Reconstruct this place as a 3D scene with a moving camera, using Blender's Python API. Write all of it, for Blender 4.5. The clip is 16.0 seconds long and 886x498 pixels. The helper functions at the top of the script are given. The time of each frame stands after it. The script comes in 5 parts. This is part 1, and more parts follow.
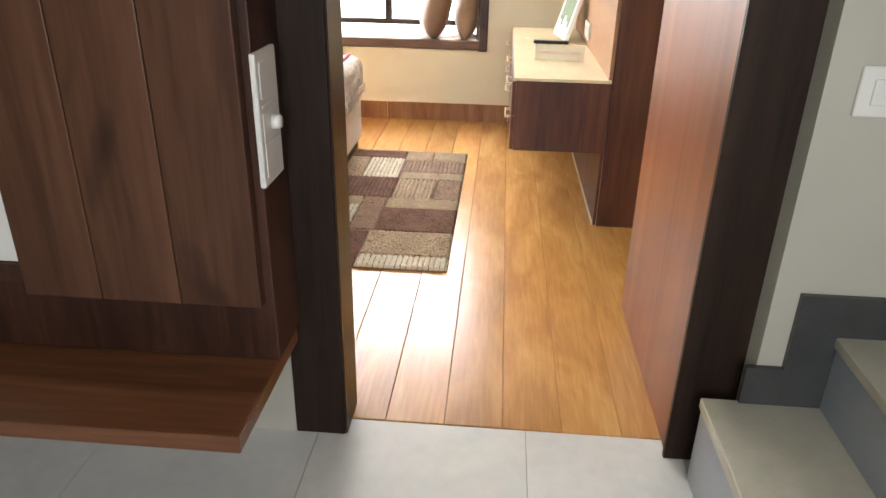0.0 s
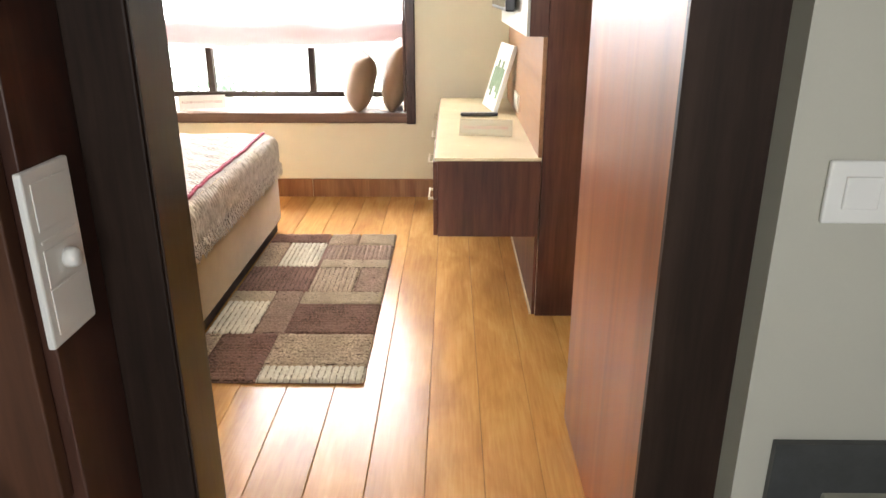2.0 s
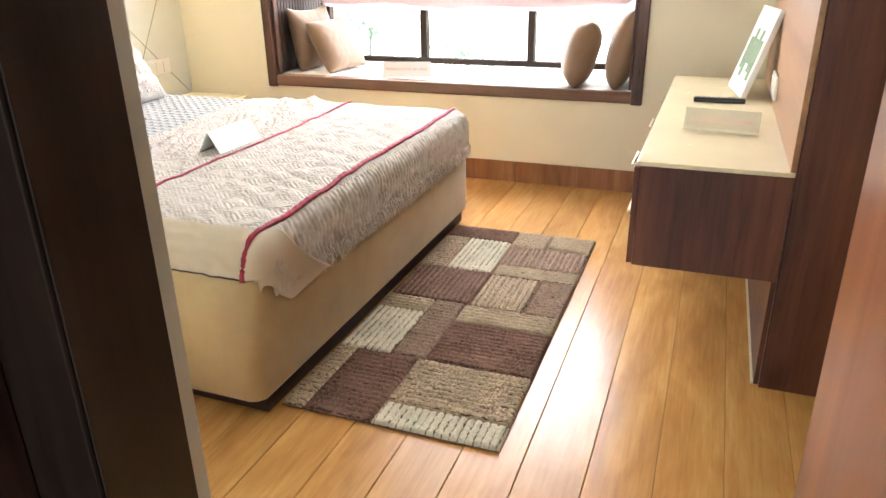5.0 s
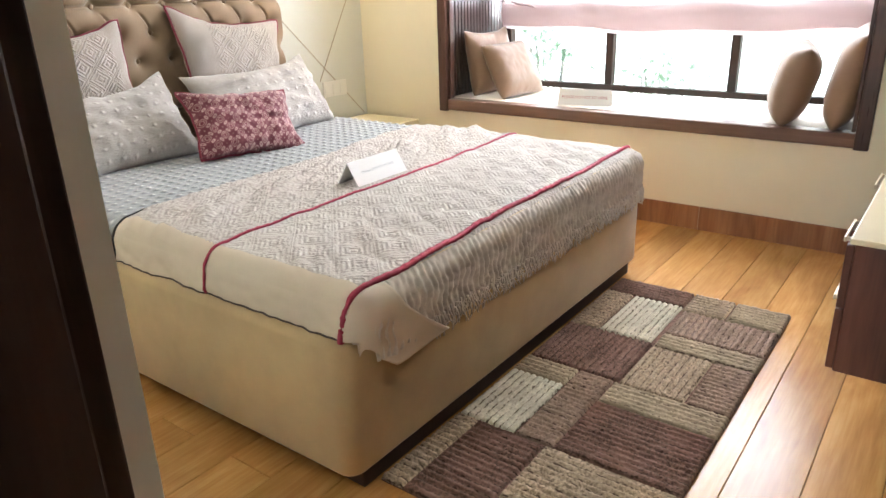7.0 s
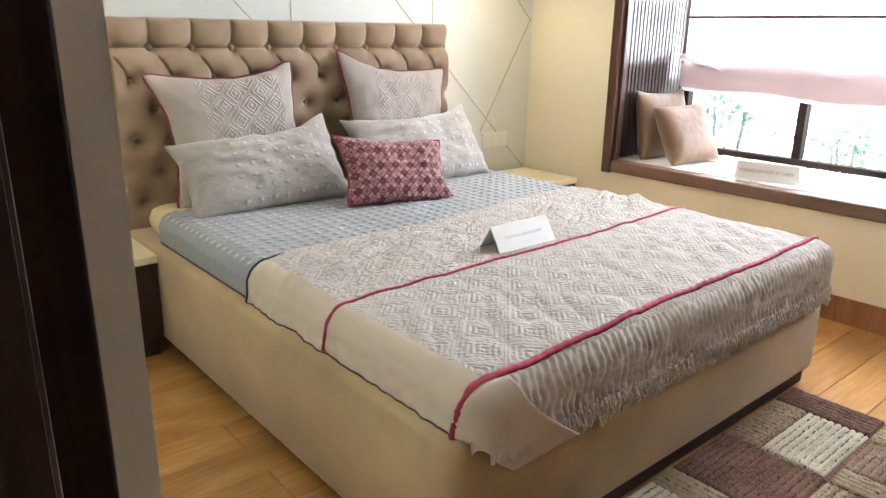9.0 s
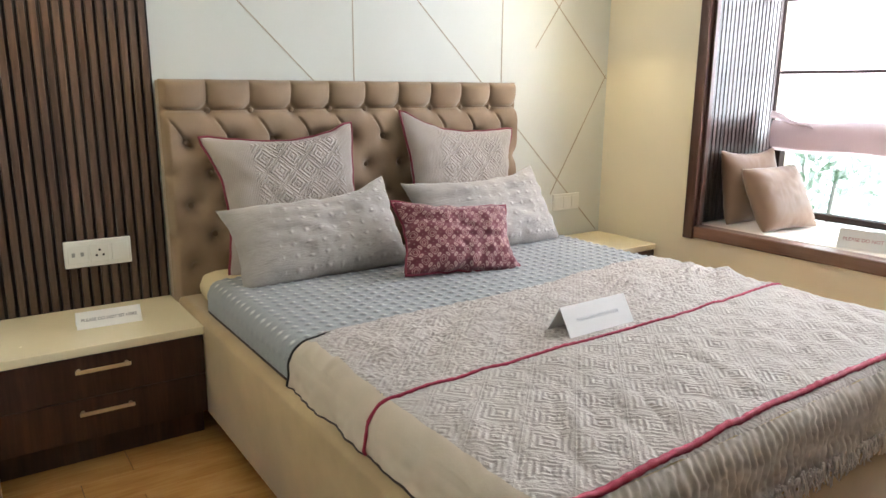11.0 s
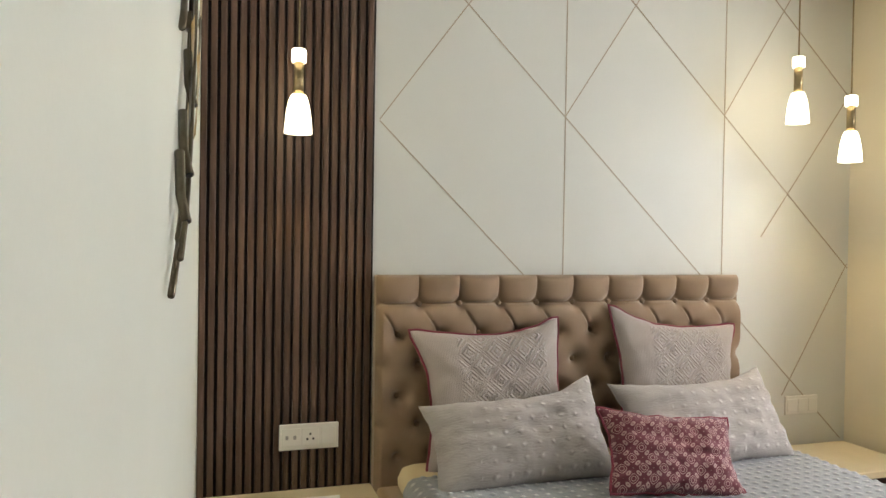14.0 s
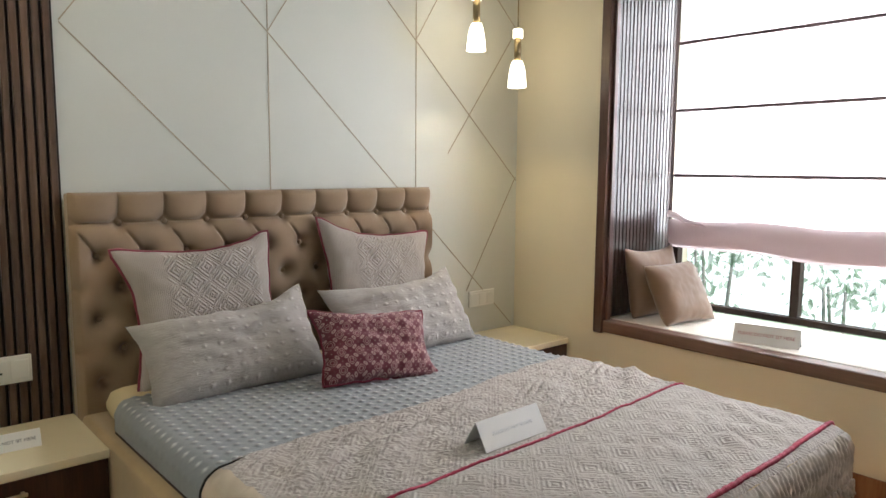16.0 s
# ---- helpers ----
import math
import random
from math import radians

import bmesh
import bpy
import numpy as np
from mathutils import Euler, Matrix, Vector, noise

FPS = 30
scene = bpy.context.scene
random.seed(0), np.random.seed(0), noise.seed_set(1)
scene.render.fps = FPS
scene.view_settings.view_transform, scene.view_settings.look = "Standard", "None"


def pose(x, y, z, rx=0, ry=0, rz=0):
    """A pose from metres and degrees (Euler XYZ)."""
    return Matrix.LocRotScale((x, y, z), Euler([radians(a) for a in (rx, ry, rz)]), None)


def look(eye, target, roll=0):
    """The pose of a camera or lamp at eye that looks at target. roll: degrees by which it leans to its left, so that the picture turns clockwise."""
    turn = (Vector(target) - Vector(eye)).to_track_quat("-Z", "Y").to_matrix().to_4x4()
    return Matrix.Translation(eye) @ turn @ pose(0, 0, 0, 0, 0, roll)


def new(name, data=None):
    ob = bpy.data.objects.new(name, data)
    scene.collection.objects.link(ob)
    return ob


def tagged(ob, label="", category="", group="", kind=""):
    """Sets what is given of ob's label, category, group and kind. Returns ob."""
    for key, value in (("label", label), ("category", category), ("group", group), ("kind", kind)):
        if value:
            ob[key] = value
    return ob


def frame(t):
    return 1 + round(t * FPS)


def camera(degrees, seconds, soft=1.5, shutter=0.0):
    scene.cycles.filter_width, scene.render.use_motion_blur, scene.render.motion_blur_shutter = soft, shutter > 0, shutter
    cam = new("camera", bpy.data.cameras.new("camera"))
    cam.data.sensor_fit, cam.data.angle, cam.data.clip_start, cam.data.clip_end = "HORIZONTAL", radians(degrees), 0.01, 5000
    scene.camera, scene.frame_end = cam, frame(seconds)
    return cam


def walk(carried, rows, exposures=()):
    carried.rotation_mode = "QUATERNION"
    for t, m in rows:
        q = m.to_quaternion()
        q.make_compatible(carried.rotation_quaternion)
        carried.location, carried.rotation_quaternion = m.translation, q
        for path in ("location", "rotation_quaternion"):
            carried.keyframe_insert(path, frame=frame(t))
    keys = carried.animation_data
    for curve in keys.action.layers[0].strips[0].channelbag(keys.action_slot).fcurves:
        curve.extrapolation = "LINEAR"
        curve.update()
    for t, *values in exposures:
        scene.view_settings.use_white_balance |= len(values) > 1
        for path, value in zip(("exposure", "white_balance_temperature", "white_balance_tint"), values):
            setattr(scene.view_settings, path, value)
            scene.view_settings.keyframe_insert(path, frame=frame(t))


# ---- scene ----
cam = camera(64.15, 16.0)
PATH = [
    (0, (3.196, -2.585, 1.355), (3.057, -0.776, 0.514), 1.1),
    (0.5, (3.257, -2.495, 1.371), (3.375, -0.643, 0.626), 1.8),
    (1, (3.304, -2.371, 1.373), (3.428, -0.51, 0.651), 1.3),
    (1.5, (3.331, -2.284, 1.374), (3.338, -0.411, 0.673), 0.7),
    (2, (3.325, -2.171, 1.357), (3.303, -0.292, 0.672), -0.0),
    (2.5, (3.307, -2.017, 1.355), (3.249, -0.138, 0.675), -0.3),
    (3, (3.29, -1.906, 1.347), (3.218, -0.026, 0.669), -0.8),
    (3.5, (3.325, -1.799, 1.341), (3.226, 0.072, 0.642), -1.6),
    (4, (3.424, -1.654, 1.335), (3.111, 0.182, 0.604), -1.2),
    (4.2, (3.465, -1.624, 1.323), (3.053, 0.187, 0.581), -1.0),
    (6.3, (3.399, -1.192, 1.289), (2.511, 0.435, 0.538), -1.3),
    (6.5, (3.398, -1.16, 1.289), (2.458, 0.44, 0.544), -1.4),
    (7, (3.417, -1.081, 1.288), (2.294, 0.416, 0.582), -1.7),
    (7.5, (3.424, -1.014, 1.288), (2.134, 0.351, 0.599), -1.6),
    (8, (3.434, -0.973, 1.302), (2.034, 0.29, 0.633), -0.9),
    (8.5, (3.369, -0.935, 1.302), (1.926, 0.288, 0.655), 0.1),
    (8.7, (3.338, -0.922, 1.312), (1.888, 0.308, 0.689), 0.5),
    (10.8, (3.123, -0.722, 1.323), (1.553, 0.428, 0.864), 0.5),
    (11, (3.114, -0.716, 1.328), (1.507, 0.387, 0.881), 0.4),
    (11.5, (3.095, -0.71, 1.364), (1.396, 0.264, 0.958), 0.0),
    (12, (3.071, -0.706, 1.385), (1.29, 0.133, 1.034), -0.0),
    (12.5, (3.066, -0.679, 1.409), (1.203, -0.011, 1.118), -0.1),
    (13, (3.049, -0.674, 1.421), (1.144, -0.107, 1.198), 0.2),
    (13.5, (3.035, -0.658, 1.501), (1.12, -0.099, 1.367), 0.9),
    (14, (3.034, -0.657, 1.507), (1.126, -0.056, 1.479), 0.9),
    (14.5, (3.037, -0.66, 1.517), (1.155, 0.019, 1.525), 0.9),
    (15, (3.075, -0.648, 1.51), (1.281, 0.236, 1.505), 0.7),
    (15.5, (3.106, -0.687, 1.505), (1.441, 0.415, 1.39), 1.0),
    (16, (3.153, -0.726, 1.459), (1.652, 0.576, 1.231), 0.4),
]
walk(cam, [(t, look(eye, target, roll)) for t, eye, target, roll in PATH],
     [(0, 0.3, 6700, 14), (1, 0.25, 6700, 14), (4.2, 0.25, 6500, 12), (6.3, -0.15, 6200, 10), (8.7, -0.33, 5950, 10), (11, -0.7, 6000, 10), (12.5, -0.78, 6150, 10), (14.5, -1.13, 6450, 10), (16, -1.28, 6150, 10)])
WINDOW_W, HALL_W, PENDANT_W, GLOW_W = 270, 50, 21.0, 3.0

# ---------------------------------------------------------------- world and lights
world = bpy.data.worlds.new("world")
scene.world = world
world.use_nodes = True
sky = world.node_tree.nodes.new("ShaderNodeTexSky")
sky.sky_type, sky.sun_disc = "NISHITA", False
sky.sun_elevation, sky.sun_rotation = radians(53), radians(96)
world.node_tree.links.new(sky.outputs[0], world.node_tree.nodes["Background"].inputs[0])
world.node_tree.nodes["Background"].inputs[1].default_value = 0.15


def lamp(name, kind, m, power, colour, **more):
    data = bpy.data.lights.new(name, kind)
    data.energy, data.color = power, colour
    for key, value in more.items():
        if key == "size":
            data.shape, data.size, data.size_y = "RECTANGLE", value[0], value[1]
        if key == "angle":
            data.angle = value
        if key == "radius":
            data.shadow_soft_size = value
    ob = new(name, data)
    ob.matrix_world = m
    return ob


lamp("sun", "SUN", look((15, -1.5, 20), (0, 0, 0)), 5.0, (1, 0.97, 0.92), angle=radians(3))
# daylight in the opening of the bay window, outside the glass
lamp("window_light", "AREA", look((1.87, 3.52, 1.78), (1.87, 0, 1.2)), WINDOW_W, (0.96, 0.98, 1.0), size=(2.2, 1.5))
# added lamp to brighten the stair hall, in an unseen opening behind the walker
lamp("hall_added_light", "AREA", look((3.4, -4.42, 1.7), (3.2, 0, 0.9)), HALL_W, (0.93, 0.97, 1.0), size=(1.5, 1.3))


# ---------------------------------------------------------------- materials
class Net:
    """Short hand for a node tree."""

    def __init__(self, name):
        self.mat = bpy.data.materials.new(name)
        self.mat.use_nodes = True
        self.tree = self.mat.node_tree
        self.bsdf = self.tree.nodes["Principled BSDF"]

    def node(self, kind, **inputs):
        n = self.tree.nodes.new("ShaderNode" + kind)
        for key, value in inputs.items():
            self.put(n.inputs[key.replace("_", " ")], value)
        return n

    def put(self, socket, value):
        if isinstance(value, bpy.types.NodeSocket):
            self.tree.links.new(value, socket)
        else:
            socket.default_value = value

    def m(self, op, a, b=0.0):
        n = self.tree.nodes.new("ShaderNodeMath")
        n.operation = op
        self.put(n.inputs[0], a)
        self.put(n.inputs[1], b)
        return n.outputs[0]

    def coords(self, scale=(1, 1, 1), turn=(0, 0, 0), jitter=False):
        c = self.node("TexCoord").outputs["Object"]
        if jitter:
            r = self.node("ObjectInfo").outputs["Random"]
            v = self.node("CombineXYZ", X=self.m("MULTIPLY", r, 37.0), Y=self.m("MULTIPLY", r, 91.0), Z=self.m("MULTIPLY", r, 53.0))
            add = self.node("VectorMath")
            self.put(add.inputs[0], c)
            self.put(add.inputs[1], v.outputs[0])
            c = add.outputs[0]
        return self.node("Mapping", Vector=c, Scale=scale, Rotation=turn).outputs[0]

    def noise(self, vec, scale, detail=4.0, rough=0.55, dist=0.0):
        return self.node("TexNoise", Vector=vec, Scale=scale, Detail=detail, Roughness=rough, Distortion=dist).outputs[0]

    def ramp(self, fac, stops):
        n = self.node("ValToRGB", Fac=fac)
        e = n.color_ramp.elements
        e[0].position, e[0].color = stops[0][0], (*stops[0][1], 1)
        e[1].position, e[1].color = stops[-1][0], (*stops[-1][1], 1)
        for p, c in stops[1:-1]:
            e.new(p).color = (*c, 1)
        return n.outputs[0]

    def mix(self, fac, a, b, mode="MIX"):
        n = self.tree.nodes.new("ShaderNodeMix")
        n.data_type, n.blend_type = "RGBA", mode
        self.put(n.inputs[0], fac)
        self.put(n.inputs[6], a if isinstance(a, bpy.types.NodeSocket) else (*a, 1))
        self.put(n.inputs[7], b if isinstance(b, bpy.types.NodeSocket) else (*b, 1))
        return n.outputs[2]

    def bump(self, height, strength, distance=0.002, normal=None):
        n = self.node("Bump", Height=height, Strength=strength, Distance=distance)
        if normal:
            self.put(n.inputs["Normal"], normal)
        return n.outputs[0]

    def set(self, **inputs):
        for key, value in inputs.items():
            s = self.bsdf.inputs[key.replace("_", " ")]
            self.put(s, (*value, 1) if isinstance(value, tuple) and len(value) == 3 else value)
        return self.mat


def shade(c, k):
    return tuple(min(1, v * k) for v in c)


def plain(name, col, rough=0.5, metal=0.0, var=0.06, scale=6.0, bump=0.1, bscale=120.0, dist=0.001, **more):
    n = Net(name)
    v = n.coords(jitter=True)
    big, fine = n.noise(v, scale), n.noise(v, bscale, 3.0)
    c = n.ramp(n.m("ADD", n.m("MULTIPLY", big, 0.75), n.m("MULTIPLY", fine, 0.25)), [(0.3, shade(col, 1 - var)), (0.7, shade(col, 1 + var))])
    r = n.m("ADD", rough - 0.06, n.m("MULTIPLY", big, 0.12))
    return n.set(Base_Color=c, Roughness=r, Metallic=metal, Normal=n.bump(fine, bump, dist), **more)


def wood(name, dark, mid, light, axis="z", rough=0.4, scale=1.0, gloss=0.5, knots=0.35, rnd=0.0, relief=0.12, coat=0.0, broad=1.0):
    n = Net(name)
    s = {"x": (0.07, 1, 1), "y": (1, 0.07, 1), "z": (1, 1, 0.07)}[axis]
    k = {"x": (0.3, 1, 1), "y": (1, 0.3, 1), "z": (1, 1, 0.3)}[axis]
    v, w = n.coords(s, jitter=True), n.coords(k, jitter=True)
    grain, band, knot = n.noise(v, 70 * scale, 6.0, 0.6, 0.4), n.noise(v, 9 * scale * broad, 3.0, 0.5, 0.8), n.noise(w, 5.5 * scale, 2.0, 0.5, 1.2)
    f = n.m("ADD", n.m("MULTIPLY", grain, 0.4), n.m("MULTIPLY", band, 0.6))
    c = n.ramp(f, [(0.33, dark), (0.5, mid), (0.66, light)])
    spot = n.ramp(knot, [(0.62, (0, 0, 0)), (0.76, (1, 1, 1))])
    c = n.mix(n.m("MULTIPLY", spot, knots), c, shade(dark, 0.45))
    if rnd:
        r = n.node("ObjectInfo").outputs["Random"]
        g = n.m("ADD", 1 - rnd, n.m("MULTIPLY", r, 2 * rnd))
        c = n.mix(1.0, c, n.node("CombineColor", Red=g, Green=g, Blue=g).outputs[0], "MULTIPLY")
    return n.set(Base_Color=c, Roughness=n.m("ADD", rough - 0.08, n.m("MULTIPLY", grain, 0.16)), Specular_IOR_Level=gloss,
                 Coat_Weight=coat, Coat_Roughness=0.2, Normal=n.bump(grain, relief, 0.0008))


CREAM = plain("cream wall paint", (0.77, 0.70, 0.54), 0.6, var=0.03, scale=2.5, bump=0.12, bscale=180)
WHITE_WALL = plain("off-white wall paint", (0.74, 0.76, 0.67), 0.55, var=0.03, scale=2.5, bump=0.12, bscale=180)
PANEL_WHITE = plain("satin off-white wall panel", (0.68, 0.685, 0.63), 0.36, var=0.02, scale=2.0, bump=0.04, bscale=90)
CEILING = plain("white ceiling paint", (0.8, 0.79, 0.75), 0.7, var=0.02)
HALL_WALL = plain("pale grey-green wall paint", (0.49, 0.475, 0.395), 0.55, var=0.03, scale=2.5, bump=0.12, bscale=180)


def oak_floor():
    """Satin-lacquered oak: fine grain along the board, broad blotches, worn patches of gloss."""
    n = Net("honey oak plank")
    v, w = n.coords((1, 0.06, 1), jitter=True), n.coords((1, 0.28, 1), jitter=True)
    grain, blotch, wear = n.noise(v, 85.0, 5.0, 0.6, 0.3), n.noise(w, 6.5, 3.5, 0.55, 0.9), n.noise(n.coords(jitter=True), 6.0, 5.0, 0.65)
    f = n.m("ADD", n.m("MULTIPLY", grain, 0.36), n.m("MULTIPLY", blotch, 0.64))
    c = n.ramp(f, [(0.28, (0.33, 0.15, 0.045)), (0.44, (0.44, 0.215, 0.066)), (0.55, (0.51, 0.268, 0.084)), (0.70, (0.60, 0.345, 0.122))])
    g = n.m("ADD", 0.88, n.m("MULTIPLY", n.node("ObjectInfo").outputs["Random"], 0.24))
    c = n.mix(1.0, c, n.node("CombineColor", Red=g, Green=g, Blue=g).outputs[0], "MULTIPLY")
    return n.set(Base_Color=c, Roughness=n.m("ADD", 0.16, n.m("MULTIPLY", wear, 0.14)), Specular_IOR_Level=0.55,
                 Normal=n.bump(grain, 0.10, 0.0008))


FLOOR_WOOD = oak_floor()
GROOVE = plain("plank joint", (0.10, 0.055, 0.025), 0.7)
SKIRT_WOOD = wood("oak skirting tile", (0.20, 0.075, 0.03), (0.30, 0.13, 0.055), (0.40, 0.19, 0.085), "z", 0.35, 1.0, 0.5, 0.4, 0.14)
DARK_WOOD = wood("dark walnut frame", (0.013, 0.0074, 0.0051), (0.025, 0.0142, 0.0097), (0.040, 0.0228, 0.0152), "z", 0.48, 1.0, 0.18, 0.2)
WALNUT = wood("walnut laminate", (0.055, 0.018, 0.011), (0.113, 0.040, 0.024), (0.165, 0.064, 0.038), "z", 0.42, 0.8, 0.4, 0.5)
# WALNUT again, the dimmer light at the bedside darkened into its colour
DIM_WALNUT = wood("dimmed walnut laminate", (0.022, 0.008, 0.005), (0.046, 0.018, 0.011), (0.08, 0.033, 0.02), "z", 0.40, 1.0, 0.4, 0.5)
AGED_BRASS = plain("aged brass", (0.30, 0.235, 0.13), 0.34, 1.0, 0.15, 20)
DOOR_WOOD = wood("reddish teak door veneer", (0.15, 0.040, 0.012), (0.235, 0.072, 0.023), (0.30, 0.105, 0.037), "z", 0.40, 0.3, 0.36, 0.35, relief=0.03, broad=2.4)
BOARD_WOOD = wood("knotty brown board", (0.055, 0.021, 0.010), (0.10, 0.041, 0.021), (0.15, 0.068, 0.036), "z", 0.42, 0.7, 0.4, 0.8)
SHELF_WOOD = wood("chestnut shelf board", (0.085, 0.030, 0.013), (0.17, 0.065, 0.028), (0.27, 0.115, 0.052), "x", 0.33, 0.8, 0.5, 0.5)
BACK_WOOD = wood("light brown laminate", (0.26, 0.125, 0.06), (0.36, 0.19, 0.095), (0.43, 0.24, 0.13), "y", 0.35, 0.9, 0.45, 0.15)
CASING = wood("brown window casing", (0.035, 0.014, 0.010), (0.07, 0.030, 0.021), (0.11, 0.05, 0.035), "z", 0.3, 1.0, 0.5, 0.1)
SEAT_EDGE = wood("brown bench edge", (0.085, 0.042, 0.030), (0.14, 0.074, 0.052), (0.19, 0.105, 0.075), "x", 0.35, 1.0, 0.45, 0.2)
SLAT = wood("walnut slat", (0.045, 0.024, 0.016), (0.085, 0.048, 0.032), (0.13, 0.078, 0.052), "z", 0.42, 1.4, 0.4, 0.1, 0.12)
LINING = wood("dark satin jamb lining", (0.012, 0.007, 0.005), (0.022, 0.013, 0.009), (0.034, 0.020, 0.014), "z", 0.34, 1.0, 0.4, 0.1)
SLAT_BACK = plain("dark slat backing", (0.012, 0.008, 0.006), 0.7)
SLAT_GLOSS = wood("glossy walnut slat", (0.014, 0.007, 0.006), (0.028, 0.014, 0.011), (0.046, 0.024, 0.019), "z", 0.30, 1.4, 0.5, 0.1, 0.1, 0.05, 0.35)
CREAM_TOP = plain("cream laminate top", (0.80, 0.70, 0.48), 0.25, var=0.02, bump=0.02)
GOLD = plain("brushed brass", (0.60, 0.42, 0.20), 0.32, 1.0, 0.1, 20)
CHAMPAGNE = plain("satin champagne metal", (0.72, 0.62, 0.46), 0.3, 1.0, 0.06, 20)
INLAY = plain("brass inlay strip", (0.44, 0.375, 0.275), 0.5, 0.2, 0.15, 4)
STEEL = plain("dark bronze metal", (0.12, 0.10, 0.068), 0.35, 0.9, 0.3, 15)
PLASTIC = plain("white plastic", (0.8, 0.79, 0.74), 0.3, var=0.02, bump=0.02)
GREY_PLASTIC = plain("grey plastic", (0.35, 0.35, 0.34), 0.4, var=0.04)
BLACK = plain("black plastic", (0.012, 0.012, 0.013), 0.3, var=0.2)
SCREEN = plain("black glass", (0.008, 0.008, 0.009), 0.08, var=0.2, bump=0.0)
PAPER = plain("white card", (0.86, 0.85, 0.83), 0.5, var=0.02)
INK = plain("grey ink", (0.16, 0.15, 0.2), 0.6)
FAINT_INK = plain("pale grey ink", (0.79, 0.80, 0.82), 0.6)
RED_INK = plain("faded red ink", (0.5, 0.22, 0.24), 0.6)
MARBLE = Net("pale grey stone tile")
_v = MARBLE.coords(jitter=True)
_a, _b = MARBLE.noise(_v, 2.2, 6.0, 0.6, 1.5), MARBLE.noise(_v, 26.0, 4.0)
MARBLE = MARBLE.set(Base_Color=MARBLE.ramp(MARBLE.m("ADD", MARBLE.m("MULTIPLY", _a, 0.7), MARBLE.m("MULTIPLY", _b, 0.3)), [(0.3, (0.62, 0.63, 0.60)), (0.55, (0.72, 0.72, 0.68)), (0.75, (0.78, 0.77, 0.72))]), Roughness=0.22)
TREAD = plain("olive-grey stone tread", (0.42, 0.40, 0.32), 0.35, var=0.12, scale=9, bump=0.1, bscale=70)
RISER = plain("blue-grey stone riser", (0.29, 0.32, 0.35), 0.35, var=0.08, scale=9)
SKIRT_STONE = plain("charcoal stone skirting", (0.055, 0.057, 0.056), 0.35, var=0.2, scale=12)
GROUT = plain("grout", (0.36, 0.35, 0.32), 0.8)

# upholstery and bedding
VELVET = plain("camel velvet", (0.46, 0.325, 0.165), 0.75, var=0.2, scale=4, bump=0.25, bscale=420, Sheen_Weight=0.35, Sheen_Roughness=0.4)
TUFT = plain("mushroom-brown velvet", (0.262, 0.176, 0.104), 0.7, var=0.1, scale=6, bump=0.25, bscale=420, Sheen_Weight=0.4, Sheen_Roughness=0.4)
PLINTH = plain("brown plinth", (0.05, 0.025, 0.018), 0.5, var=0.15)
MATTRESS = plain("cream mattress cover", (0.72, 0.60, 0.36), 0.8, var=0.05, bump=0.2, bscale=300)


def quilted():
    n = Net("grey-blue quilted cotton")
    v = n.node("SeparateXYZ", Vector=n.coords((1, 1, 1))).outputs
    a = n.m("ADD", v[0], v[1])
    b = n.m("SUBTRACT", v[0], v[1])
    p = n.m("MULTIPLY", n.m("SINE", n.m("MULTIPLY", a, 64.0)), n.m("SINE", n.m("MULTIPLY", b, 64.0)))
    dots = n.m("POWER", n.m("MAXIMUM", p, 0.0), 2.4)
    fine = n.noise(n.coords(), 330.0, 3.0)
    big = n.noise(n.coords(), 5.0)
    h = n.m("ADD", dots, n.m("MULTIPLY", fine, 0.3))
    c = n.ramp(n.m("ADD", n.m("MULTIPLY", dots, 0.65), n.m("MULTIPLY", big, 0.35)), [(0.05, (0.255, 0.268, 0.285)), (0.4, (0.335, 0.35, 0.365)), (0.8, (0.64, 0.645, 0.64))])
    return n.set(Base_Color=c, Roughness=0.8, Normal=n.bump(h, 0.8, 0.006), Sheen_Weight=0.25)


